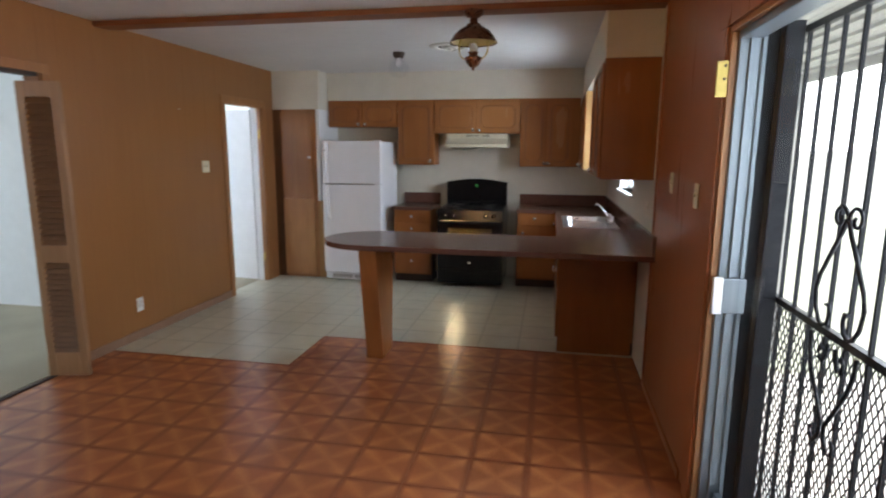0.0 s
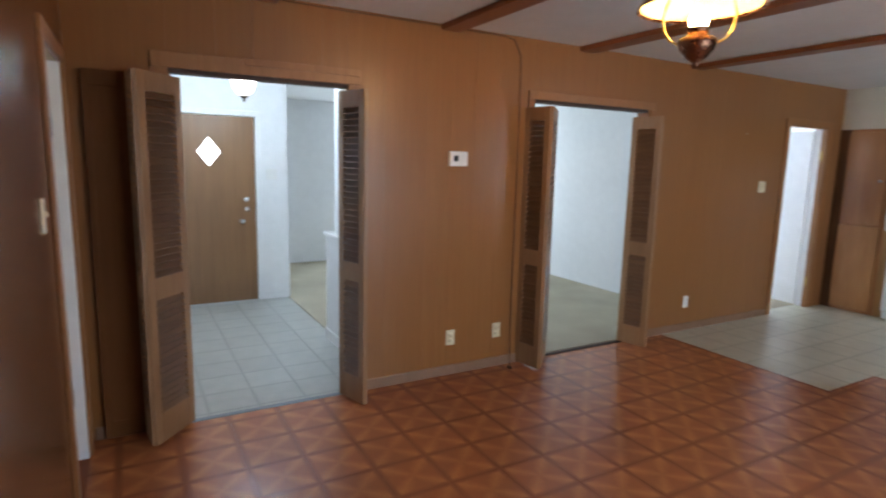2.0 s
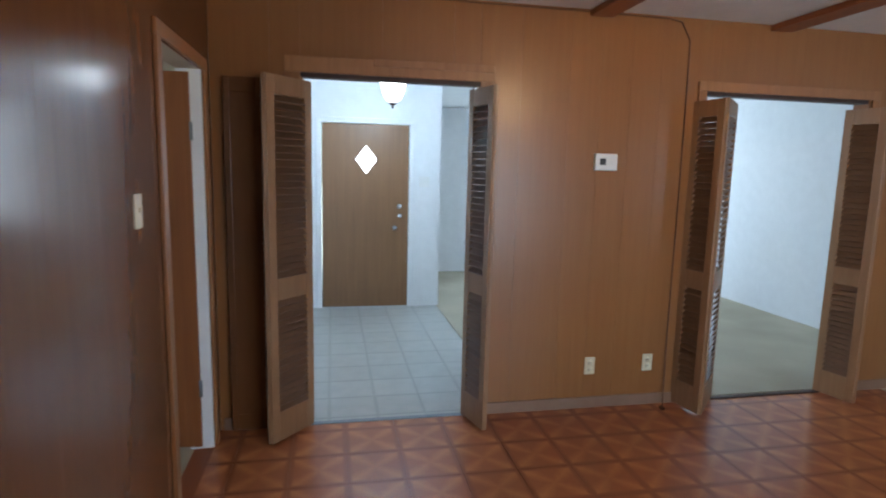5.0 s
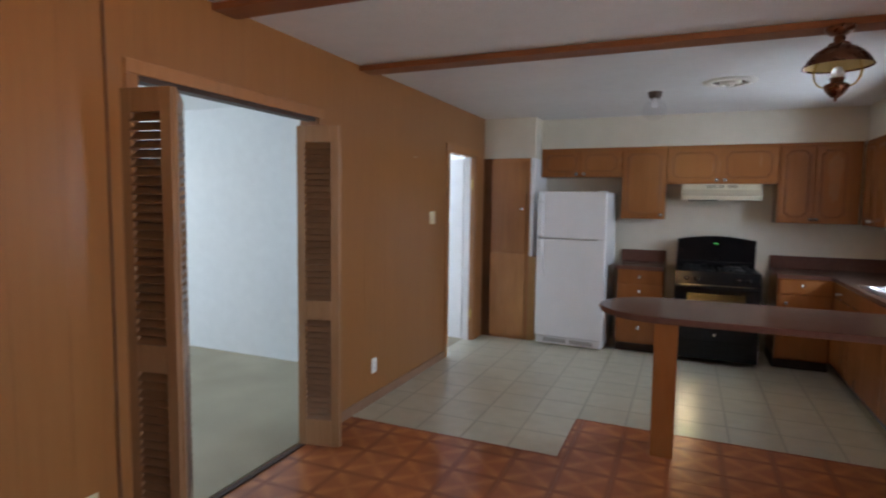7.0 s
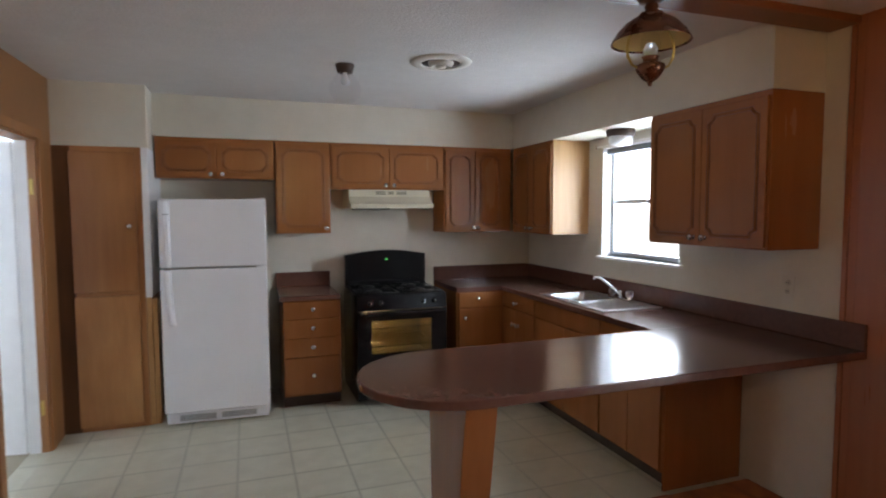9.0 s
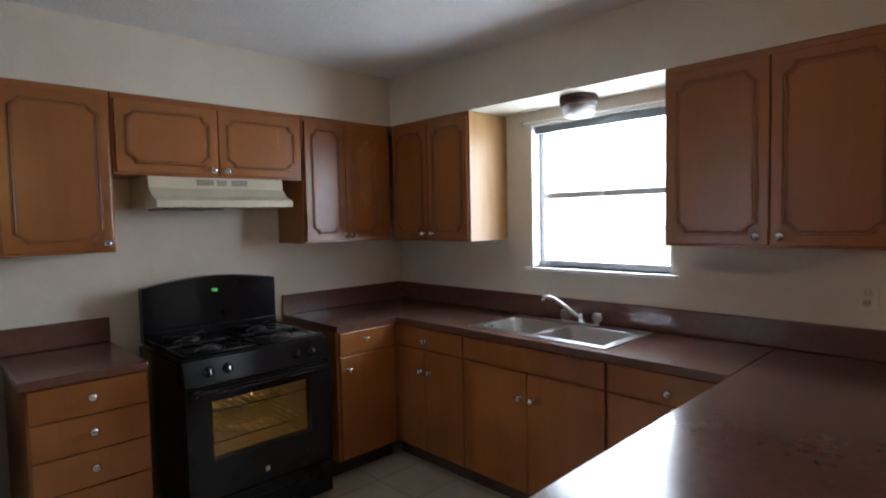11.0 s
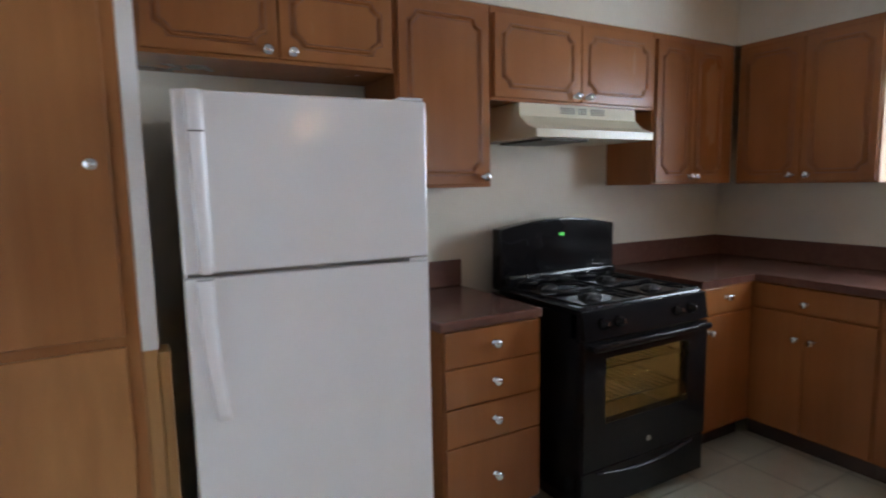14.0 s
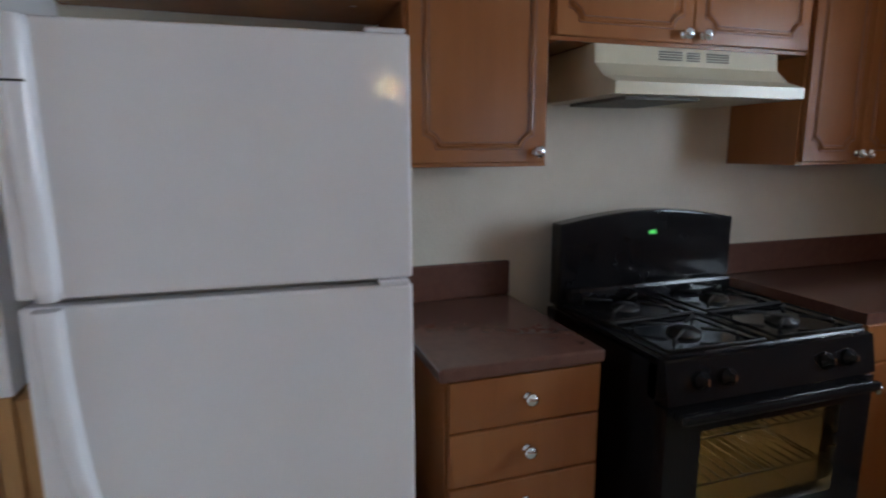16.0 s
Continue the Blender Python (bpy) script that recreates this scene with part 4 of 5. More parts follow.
part("backsplash", boxes((-1.150, -0.672, YB - 0.026, YB - 0.002, CT1, 1.044), bevel=0.006), LAMINATE, small)
post_profile = [(3.84, CT0 - 0.001), (4.30, CT0 - 0.001), (4.25, 0.0), (4.0, 0.0)]
post = tagged(part("counter_post", prism([(q, r) for q, r in post_profile], -0.63, -0.50, bevel=0.003, m=Matrix(((0, 0, 1, 0), (1, 0, 0, 0), (0, 1, 0, 0), (0, 0, 0, 1)))), CAB), "tapered brown wooden post under the peninsula", "post")

chip = part("chip", boxes((-0.9785, -0.972, 4.07, 4.095, 0.887, 0.908), bevel=0.003), PALE, top, "pale chip in the worktop edge")

# ---- sink ----
sink = thing("sink", pose((SX0 + SX1) / 2, (SY0 + SY1) / 2, CT1), "double-bowl stainless steel kitchen sink", "sink")


def bowl(y0, y1):
    """An open rounded basin, lip at the top."""
    bm = bmesh.new()
    rings = []
    x0, x1 = -0.195, 0.145
    for inset, z in ((0.0, 0.004), (0.006, -0.004), (0.016, -0.13), (0.045, -0.16)):
        r = 0.055 - inset * 0.3
        ring = []
        for cx, cy, s in ((x1 - inset - r, y1 - inset - r, 0), (x0 + inset + r, y1 - inset - r, 1), (x0 + inset + r, y0 + inset + r, 2), (x1 - inset - r, y0 + inset + r, 3)):
            for i in range(7):
                k = math.pi / 2 * (s + i / 6)
                ring.append(bm.verts.new((cx + r * math.cos(k), cy + r * math.sin(k), z)))
        rings.append(ring)
    for p, q in zip(rings, rings[1:]):
        for i in range(len(p)):
            j = (i + 1) % len(p)
            f = bm.faces.new((p[i], q[i], q[j], p[j]))
            f.smooth = True
    bm.faces.new(rings[-1])
    bmesh.ops.recalc_face_normals(bm, faces=bm.faces[:])
    bmesh.ops.reverse_faces(bm, faces=bm.faces[:])
    return bm


hw = (SY1 - SY0) / 2
for s in (-1, 1):
    p = part("bowl", bowl(*sorted((s * 0.018, s * (hw - 0.022)))), STEEL, sink)
    part("drain", lathe([(0, 0.002), (0.02, 0.002), (0.028, 0.005), (0.042, 0.006), (0.044, 0.0)], 18), CHROME, p, "chrome drain", at=pose(-0.02, s * hw / 2, -0.160))
hx = (SX1 - SX0) / 2
part("rim", boxes((-hx - 0.018, -0.194, -hw - 0.018, hw + 0.018, 0.001, 0.006), (0.144, hx + 0.018, -hw - 0.018, hw + 0.018, 0.001, 0.006), (-0.194, 0.144, -hw - 0.018, -hw + 0.024, 0.001, 0.006), (-0.194, 0.144, hw - 0.024, hw + 0.018, 0.001, 0.006), (-0.194, 0.144, -0.020, 0.020, 0.001, 0.006)), STEEL, sink)
tap = thing("faucet", pose(1.255, 5.45, CT1 + 0.006), "chrome two-handle kitchen faucet", "faucet")
part("deck", boxes((-0.026, 0.026, -0.125, 0.125, 0, 0.016), bevel=0.007), CHROME, tap)
part("stem", lathe([(0, 0), (0.018, 0), (0.016, 0.03), (0.011, 0.045), (0.012, 0.06), (0, 0.062)], 16), CHROME, tap)
part("spout", tube([(0, 0, 0.03), (-0.02, 0.03, 0.06), (-0.06, 0.085, 0.115), (-0.085, 0.12, 0.145), (-0.105, 0.150, 0.155), (-0.118, 0.166, 0.152), (-0.120, 0.170, 0.135)], 0.011, 10), CHROME, tap)
for s in (-1, 1):
    part("handle", lathe([(0, 0.012), (0.012, 0.012), (0.012, 0.026), (0.024, 0.030), (0.027, 0.045), (0.026, 0.066), (0.02, 0.072), (0, 0.073)], 12, pose(0, s * 0.1, 0)), FROST, tap, "clear ribbed acrylic handle")

# ---- range ----
rg = thing("gas_range", pose(-0.186, 6.375, 0), "black enamel gas range with a lit oven", "range")
W = 0.38
D = 0.63
part("body", cells((-W, -W + 0.02, W - 0.02, W), (0.03, D - 0.02, D), (0.04, 0.28, 0.80, 0.885), lambda i, j, k: not (i == 1 and j == 0 and k == 1)), BLACK, rg)
part("oven_liner", cells((-W + 0.021, -W + 0.06, W - 0.06, W - 0.021), (0.03, D - 0.06, D - 0.021), (0.281, 0.33, 0.78, 0.799), lambda i, j, k: not (i == 1 and j == 0 and k == 1)), OVENIN, rg, "brown speckled oven lining")
for z in (0.47, 0.62):
    bm = tube([(-0.31, 0.06, z), (0.31, 0.06, z), (0.31, 0.54, z), (-0.31, 0.54, z)], 0.005, 6, closed=True)
    for i in range(15):
        x = -0.29 + i * 0.0414
        tube([(x, 0.06, z), (x, 0.54, z)], 0.003, 5, bm=bm)
    part("oven_rack", bm, CHROME, rg, "wire oven rack")
door = part("oven_door", cells((-W, -0.262, 0.255, W), (-0.02, 0.028), (0.235, 0.42, 0.70, 0.775), lambda i, j, k: not (i == 1 and k == 1)), BLACK, rg)
p = part("oven_window", boxes((-0.263, 0.256, -0.012, -0.006, 0.419, 0.701)), OVENGLASS, door, "tinted glass window")
p.visible_shadow = False
part("handle", boxes((-0.36, 0.36, -0.062, -0.040, 0.742, 0.772), (-0.355, -0.32, -0.045, -0.018, 0.744, 0.770), (0.32, 0.355, -0.045, -0.018, 0.744, 0.770), bevel=0.008), BLACK, door, "black bar handle")
part("badge", boxes((-0.012, 0.012, -0.022, -0.0195, 0.285, 0.31), bevel=0.001), CHROME, door, "small silver badge")
dr = part("drawer", boxes((-W, W, -0.015, 0.028, 0.05, 0.228), bevel=0.006), BLACK, rg, "black warming drawer")
part("finger_lip", tube([(-0.30 + 0.6 * i / 16, -0.018, 0.212 - 0.034 * math.sin(math.pi * i / 16)) for i in range(17)], 0.006, 6), BLACK, dr, "curved finger lip")
panel = part("control_panel", prism([(-0.022, 0.785), (-0.002, 0.900), (0.06, 0.905), (0.06, 0.785)], -W, W, m=Matrix(((0, 0, 1, 0), (1, 0, 0, 0), (0, 1, 0, 0), (0, 0, 0, 1)))), BLACK, rg)
for x in (-0.27, -0.18, 0.18, 0.27):
    kn = part("knob", lathe([(0, 0), (0.026, 0), (0.024, 0.012), (0.012, 0.016), (0.010, 0.03), (0, 0.031)], 16, pose(x, -0.011, 0.842, 80)), BLACK, panel, "black burner knob")
    part("pointer", boxes((-0.002, 0.002, -0.008, 0.010, 0.0305, 0.0325)), CHROME, kn, "bright pointer line", at=pose(x, -0.011, 0.842, 80))
part("cooktop", boxes((-W, W, 0.02, D - 0.06, 0.886, 0.912), bevel=0.008), BLACK, rg)
for x in (-0.19, 0.19):
    for y in (0.15, 0.43):
        part("burner", lathe([(0, 0.905), (0.05, 0.905), (0.048, 0.922), (0.034, 0.924), (0.034, 0.930), (0, 0.931)], 20, pose(x, y, 0)), BURNER, rg, "aluminium burner head")
        bm = bmesh.new()
        for k in range(4):
            a = math.pi / 2 * k + math.pi / 4
            c, s = math.cos(a), math.sin(a)
            tube([(x + 0.16 * c, y + 0.16 * s * 0.8, 0.914), (x + 0.15 * c, y + 0.15 * s * 0.8, 0.934), (x + 0.045 * c, y + 0.045 * s, 0.936)], 0.005, 6, bm=bm)
        q = [(x + 0.165 * i, y + 0.13 * j, 0.921) for i, j in ((-1, -1), (1, -1), (1, 1), (-1, 1))]
        tube(q, 0.005, 6, closed=True, bm=bm)
        part("grate", bm, IRON, rg, "black cast iron grate")
arch = [(-0.373, 0.90)] + [(-0.373 + 0.746 * i / 16, 1.194 + 0.04 * math.sin(math.pi * i / 16)) for i in range(17)] + [(0.373, 0.90)]
bg_m = Matrix(((1, 0, 0, 0), (0, 0, 1, 0), (0, 1, 0, 0), (0, 0, 0, 1)))
guard = part("backguard", prism(arch, D - 0.075, D, bevel=0.008, m=bg_m), BLACK, rg, "black arched backguard")
part("ledge", boxes((-0.36, 0.36, D - 0.110, D - 0.0755, 0.913, 0.972), bevel=0.015), BLACK, guard)
part("display", boxes((-0.10, 0.10, D - 0.0775, D - 0.0753, 1.128, 1.172), bevel=0.001), BLACK, guard, "dark clock window")
for x in (-0.014, -0.003, 0.008):
    part("digit", boxes((x, x + 0.007, D - 0.0805, D - 0.0793, 1.146, 1.149), (x, x + 0.007, D - 0.0805, D - 0.0793, 1.157, 1.160), (x, x + 0.002, D - 0.0805, D - 0.0793, 1.149, 1.157), (x + 0.005, x + 0.007, D - 0.0805, D - 0.0793, 1.149, 1.157)), LED, guard, "green clock digit")

# ---- range hood ----
hood = thing("range_hood", pose(-0.175, 0, 0), "almond enamel range hood under the cabinet", "range hood")
prof = [(SOFY - 0.005, 1.773), (YB - 0.003, 1.773), (YB - 0.003, 1.612), (SOFY - 0.125, 1.612), (SOFY - 0.125, 1.648), (SOFY - 0.06, 1.672), (SOFY - 0.012, 1.715)]
part("shell", prism(prof, -0.368, 0.368, bevel=0.003, m=Matrix(((0, 0, 1, 0), (1, 0, 0, 0), (0, 1, 0, 0), (0, 0, 0, 1)))), HOOD, hood)
part("filter", boxes((-0.30, -0.02, SOFY - 0.08, YB - 0.08, 1.600, 1.611), bevel=0.002), HOODDARK, hood, "greasy dark filter")
for x in (-0.13, -0.02, 0.06):
    w = 0.09 if x != -0.02 else 0.05
    part("vent_grille", boxes(*[(x, x + w, SOFY - 0.012, SOFY - 0.0065, 1.732 + 0.008 * k, 1.736 + 0.008 * k) for k in range(4)]), HOODDARK, hood, "dark slotted grille")

# ---- refrigerator ----
fr = thing("refrigerator", pose(-1.610, 6.395, 0, 0, 0, -3), "white two-door top-freezer refrigerator", "refrigerator")
F = 0.368
part("body", boxes((-F + 0.004, F - 0.004, 0.062, 0.62, 0.03, 1.672), bevel=0.008), ENAMEL, fr)
part("gasket", boxes((-F + 0.012, F - 0.012, 0.05, 0.0615, 0.10, 1.67)), GASKET, fr, "grey door gasket")
part("lower_door", boxes((-F, F, 0.0, 0.0495, 0.105, 1.168), bevel=0.007), ENAMEL, fr)
part("freezer_door", boxes((-F, F, 0.0, 0.0495, 1.182, 1.68), bevel=0.007), ENAMEL, fr)


def fridge_handle(z0, z1, taper):
    """A long moulded rib standing off the door edge, running out flat at its lower end when tapered."""
    bm = bmesh.new()
    rings = []
    for i in range(17):
        k = i / 16
        rise = min(1.0, 0.35 + 3.2 * k) if taper else 1.0
        out, half = 0.034 * rise, 0.019 + 0.004 * k
        cx = -F + 0.052 + (0.030 * (1 - k) ** 2 if taper else 0.006 * (1 - k))
        z = z0 + (z1 - z0) * k
        rings.append([bm.verts.new((cx + half * math.copysign(abs(math.cos(a)) ** 0.6, math.cos(a)), -out * abs(math.sin(a)) ** 0.6, z)) for a in (math.pi * j / 10 for j in range(11))])
    for p, q in zip(rings, rings[1:]):
        for j in range(10):
            bm.faces.new((p[j], p[j + 1], q[j + 1], q[j])).smooth = True
    for ring in (rings[0], rings[-1]):
        bm.faces.new(ring)
    bmesh.ops.recalc_face_normals(bm, faces=bm.faces[:])
    return bm


part("handle", fridge_handle(0.755, 1.166, True), ENAMEL, fr, "white moulded grip")
part("handle", fridge_handle(1.184, 1.676, False), ENAMEL, fr, "white moulded grip")
part("handle_mark", boxes((-F + 0.034, -F + 0.072, -0.0355, -0.032, 1.566, 1.570)), DARKPL, fr, "dark seam on the grip")
part("kick_grille", boxes((-F + 0.01, F - 0.01, 0.02, 0.055, 0.018, 0.098), bevel=0.004), ENAMEL, fr)
for x in (-0.27, 0.02):
    part("grille", boxes(*[(x, x + 0.25, 0.0155, 0.0195, 0.038 + 0.009 * k, 0.043 + 0.009 * k) for k in range(5)]), GASKET, fr, "grey slotted grille")
part("hinge_cover", boxes((F - 0.09, F - 0.008, 0.004, 0.085, 1.681, 1.690), bevel=0.004), ENAMEL, fr)
part("middle_hinge", boxes((F - 0.075, F - 0.01, -0.012, 0.03, 1.1685, 1.1815), bevel=0.003), ENAMEL, fr)
for x in (-F + 0.06, F - 0.06):
    part("foot", lathe([(0, 0), (0.02, 0), (0.018, 0.03), (0, 0.03)], 12, pose(x, 0.09, 0)), DARKPL, fr)

# ---- pantry ----
pt = thing("pantry", pose(0, 6.53, 0), "tall built-in brown plywood pantry cupboard, two doors", "cupboard")
part("frame", boxes((-2.135, -2.091, 0, 0.022, 0, 2.05), (-2.53, -2.135, 0, 0.022, 2.005, 2.05), (-2.53, -2.135, 0, 0.022, 0.975, 1.02), (-2.53, -2.135, 0, 0.022, 0, 0.04)), PANTRY, pt)
part("stile", boxes((XL + 0.001, -2.5305, 0, 0.022, 0, 2.05)), PANTRY_STILE, pt, "stile with dark stain and shade in its colour")
part("carcass", boxes((XL + 0.001, -2.092, 0.0225, 0.59, 0.01, 2.05)), PANTRY, pt)
u = part("upper_door", boxes((-2.538, -2.128, -0.018, -0.0005, 1.012, 2.012), bevel=0.004), PANTRY, pt)
knob(u, -2.175, 1.485, -0.018)
part("lower_door", boxes((-2.538, -2.128, -0.018, -0.0005, 0.035, 0.982), bevel=0.004), PANTRY_WORN, pt, "pantry door with worn pale varnish")
part("side_stud", boxes((-2.0895, -2.052, 0.004, 0.09, 0, 0.957), bevel=0.002), RAW, pt, "raw pine stud")
part("side_stud", boxes((-2.051, -2.018, 0.012, 0.11, 0, 0.945), bevel=0.002), RAW, pt, "raw pine stud")
part("side_board", boxes((-2.0895, -2.06, 0.11, 0.59, 0, 0.957)), PANTRY, pt)


# ---- lamps and fittings ----
def lantern(m, lit, chain_top, label, s=1.0, wide=1.0, turn=0.0):
    """A hanging lantern: copper shade, wire cage, font below, chain above."""
    ob = thing("hanging_lantern", m, label, "pendant lamp", "lantern lamps")
    grow = Matrix.Diagonal((s, s, s, 1))
    broad = Matrix.Diagonal((s * wide, s * wide, s, 1))
    sh = part("shade", lathe([(0.03, 0.288), (0.05, 0.282), (0.08, 0.270), (0.12, 0.247), (0.155, 0.214), (0.177, 0.182), (0.182, 0.174), (0.179, 0.174), (0.173, 0.183), (0.15, 0.211), (0.116, 0.242), (0.075, 0.264), (0.03, 0.276)], 40, broad), COPPER, ob, "copper lamp shade")
    part("lining", lathe([(0.172, 0.1805), (0.149, 0.208), (0.115, 0.239), (0.075, 0.2615), (0.03, 0.274)], 40, broad), SHADE_IN, sh, "yellowish shade lining")
    part("cap", lathe([(0, 0.335), (0.02, 0.33), (0.028, 0.315), (0.022, 0.30), (0.045, 0.29), (0.05, 0.28), (0, 0.28)], 20, grow), COPPER, ob)
    part("font", lathe([(0, 0.0), (0.007, 0.004), (0.010, 0.011), (0.008, 0.016), (0.030, 0.030), (0.050, 0.056), (0.058, 0.076), (0.055, 0.086), (0.040, 0.092), (0.03, 0.096), (0.03, 0.112), (0.036, 0.118), (0, 0.12)], 24, grow), COPPER, ob, "copper font with a finial")
    for k in range(2):
        a = math.pi * k + turn
        part("harp_arm", tube([(s * r * math.cos(a), s * r * math.sin(a), s * z) for r, z in ((0.050, 0.072), (0.078, 0.085), (0.096, 0.115), (0.101, 0.15), (0.092, 0.19), (0.07, 0.235), (0.052, 0.262))], 0.0065 * s, 8, flat=0.6), BRASS, ob, "tarnished brass harp arm")
    part("chimney", lathe([(0.026, 0.12), (0.038, 0.14), (0.04, 0.17), (0.03, 0.21), (0.026, 0.25)], 20, grow), GLOBE, ob, "clear glass chimney").visible_shadow = False
    part("bulb", lathe([(0, 0.098), (0.012, 0.099), (0.014, 0.110), (0.027, 0.130), (0.029, 0.148), (0.018, 0.170), (0, 0.178)], 18, grow), BULB_WARM if lit else FROST, ob, "glowing bulb" if lit else "unlit bulb").visible_shadow = False
    z = 0.335 * s
    i = 0
    while z < chain_top - 0.02:
        ring = [(0.010 * math.cos(a), 0, z + 0.014 + 0.018 * math.sin(a)) for a in (2 * math.pi * q / 10 for q in range(10))]
        bm = tube(ring, 0.0025, 5, closed=True)
        if i % 2:
            bm.transform(Matrix.Rotation(math.pi / 2, 4, "Z"))
        part("chain_link", bm, COPPER, ob)
        z += 0.027
        i += 1
    part("canopy", lathe([(0, chain_top), (0.068, chain_top), (0.066, chain_top - 0.018), (0.045, chain_top - 0.038), (0.014, chain_top - 0.046), (0, chain_top - 0.047)], 24), COPPER, ob, "copper ceiling canopy")
    return ob


lantern(pose(-0.69, 1.35, 1.962), True, 2.457 - 1.962, "large lit copper lantern pendant hanging on a chain", 1.29, 1.0, radians(40))
lantern(pose(0.18, 3.865, 2.085), False, 2.457 - 2.085, "unlit copper lantern pendant below the beam", 1.0, 0.86, radians(-12))

kl = thing("ceiling_light", pose(-0.775, 5.52, ZC), "clear glass globe ceiling light with a dark collar", "ceiling light")
part("collar", lathe([(0, 0), (0.058, 0), (0.058, -0.012), (0.05, -0.04), (0.046, -0.05), (0, -0.05)], 24), KICK, kl, "dark bronze collar")
part("globe", lathe([(0.044, -0.048), (0.06, -0.075), (0.088, -0.11), (0.098, -0.15), (0.09, -0.19), (0.06, -0.222), (0, -0.236)], 32), GLOBE, kl, "clear glass globe").visible_shadow = False
part("bulb", lathe([(0, -0.05), (0.013, -0.05), (0.014, -0.07), (0.028, -0.10), (0.026, -0.12), (0, -0.135)], 16), FROST, kl)

vent = thing("ceiling_vent", pose(-0.228, 5.27, ZC), "round off-white ceiling air vent", "air vent")
for i, (r0, r1, zz) in enumerate(((0.125, 0.19, -0.016), (0.062, 0.080, -0.034))):
    part("ring", lathe([(r1, -0.001), (r1 - 0.004, zz * 0.5), (r0, zz), (r0 - 0.004, zz + 0.004), (r0 - 0.002, -0.004)], 40), VENTW, vent)
# Flat dark disc; the duct's inner shade is only its colour.
part("duct", lathe([(0, -0.003), (0.135, -0.003), (0.135, -0.001), (0, -0.001)], 32), KICK, vent, "dark disc standing for the shaded duct")
part("hub", lathe([(0, -0.036), (0.03, -0.034), (0.03, -0.005), (0, -0.004)], 20), VENTW, vent)

sl = thing("soffit_light", pose(1.215, 5.43, SOFZ), "small drum light with ribbed glass under the soffit", "ceiling light")
part("base", lathe([(0, 0), (0.100, 0), (0.103, -0.02), (0.098, -0.045), (0.088, -0.05), (0, -0.05)], 32), KICK, sl, "dark metal base")
part("glass", lathe([(0.082, -0.049), (0.088, -0.062), (0.086, -0.09), (0.07, -0.11), (0, -0.117)], 32), FROST, sl, "ribbed frosted glass")
part("lamp", lathe([(0, -0.051), (0.05, -0.051), (0.045, -0.08), (0, -0.09)], 20), WPLASTIC, sl)

el = thing("entry_light", pose(-4.3, 0.285, 2.44), "lit white glass entry ceiling light with a bronze finial", "ceiling light")
part("base", lathe([(0, 0), (0.07, 0), (0.065, -0.02), (0.02, -0.03), (0.02, -0.13), (0, -0.13)], 24), KICK, el, "dark bronze base")
part("shade", lathe([(0.085, -0.125), (0.115, -0.135), (0.112, -0.17), (0.10, -0.22), (0.085, -0.28), (0.055, -0.325), (0, -0.345)], 32), BULB_WHITE, el, "glowing white glass shade").visible_shadow = False
part("finial", lathe([(0, -0.395), (0.008, -0.39), (0.012, -0.378), (0.006, -0.368), (0.03, -0.356), (0.035, -0.342), (0, -0.336)], 16), KICK, el)


def wall_plate(name, m, kind, mat, label):
    """A switch or outlet plate; local +y points into the room... x along the wall."""
    ob = thing(name, m, label, "switch" if "switch" in name else "outlet")
    half = 0.058 if kind == "double" else 0.036
    part("plate", boxes((-half, half, 0, 0.006, -0.058, 0.058), bevel=0.003), mat, ob)
    if kind == "outlet":
        for z in (-0.022, 0.022):
            q = part("socket", lathe([(0, 0.006), (0.017, 0.006), (0.016, 0.009), (0, 0.009)], 16, pose(0, 0, z, -90)), mat, ob)
            part("slot", boxes((-0.008, -0.005, 0.009, 0.0095, z - 0.004, z + 0.006), (0.005, 0.008, 0.009, 0.0095, z - 0.004, z + 0.006)), DARKPL, q)
    elif kind == "switch":
        part("toggle", boxes((-0.005, 0.005, 0.006, 0.016, -0.004, 0.014), bevel=0.002), mat, ob)
    elif kind == "double":
        for x in (-0.02, 0.02):
            part("toggle", boxes((x - 0.005, x + 0.005, 0.006, 0.016, -0.004, 0.014), bevel=0.002), mat, ob)
    return ob


west = lambda y, z: pose(XL + 0.0005, y, z, 0, 0, -90)
east = lambda y, z: pose(XE - 0.0045, y, z, 0, 0, 90)
wall_plate("wall_outlet", west(1.416, 0.287), "outlet", IVORY, "ivory plastic wall outlet on the panelling")
wall_plate("wall_outlet", west(1.829, 0.292), "outlet", IVORY, "ivory plastic wall outlet on the panelling")
wall_plate("wall_outlet", west(4.069, 0.289), "outlet", WPLASTIC, "white plastic wall outlet on the panelling")
wall_plate("light_switch", west(5.113, 1.404), "double", IVORY, "ivory double light switch by the kitchen side door")
wall_plate("light_switch", pose(-1.41, YS + 0.0005, 1.37, 0, 0, 0), "switch", IVORY, "ivory light switch on the glossy panelling")
wall_plate("light_switch", east(3.42, 1.40), "switch", IVORY, "ivory light switch on dark panelling")
wall_plate("light_switch", east(2.86, 1.37), "switch", IVORY, "ivory light switch beside the patio door")
wall_plate("wall_outlet", pose(XE - 0.0005, 4.18, 1.17, 0, 0, 90), "outlet", CREAM, "cream-painted wall outlet above the peninsula worktop")

wall_plate("light_switch", pose(-5.5295, 0.77, 1.40, 0, 0, -90), "double", WPLASTIC, "white light switch on the white entry wall")
nail = tagged(part("nail", lathe([(0, 0), (0.002, 0), (0.002, 0.016), (0.005, 0.017), (0.005, 0.019), (0, 0.019)], 8, pose(XL, 4.75, 1.93, 0, 90, 0)), STEEL), "small steel nail stuck in the wood panelling", "nail")
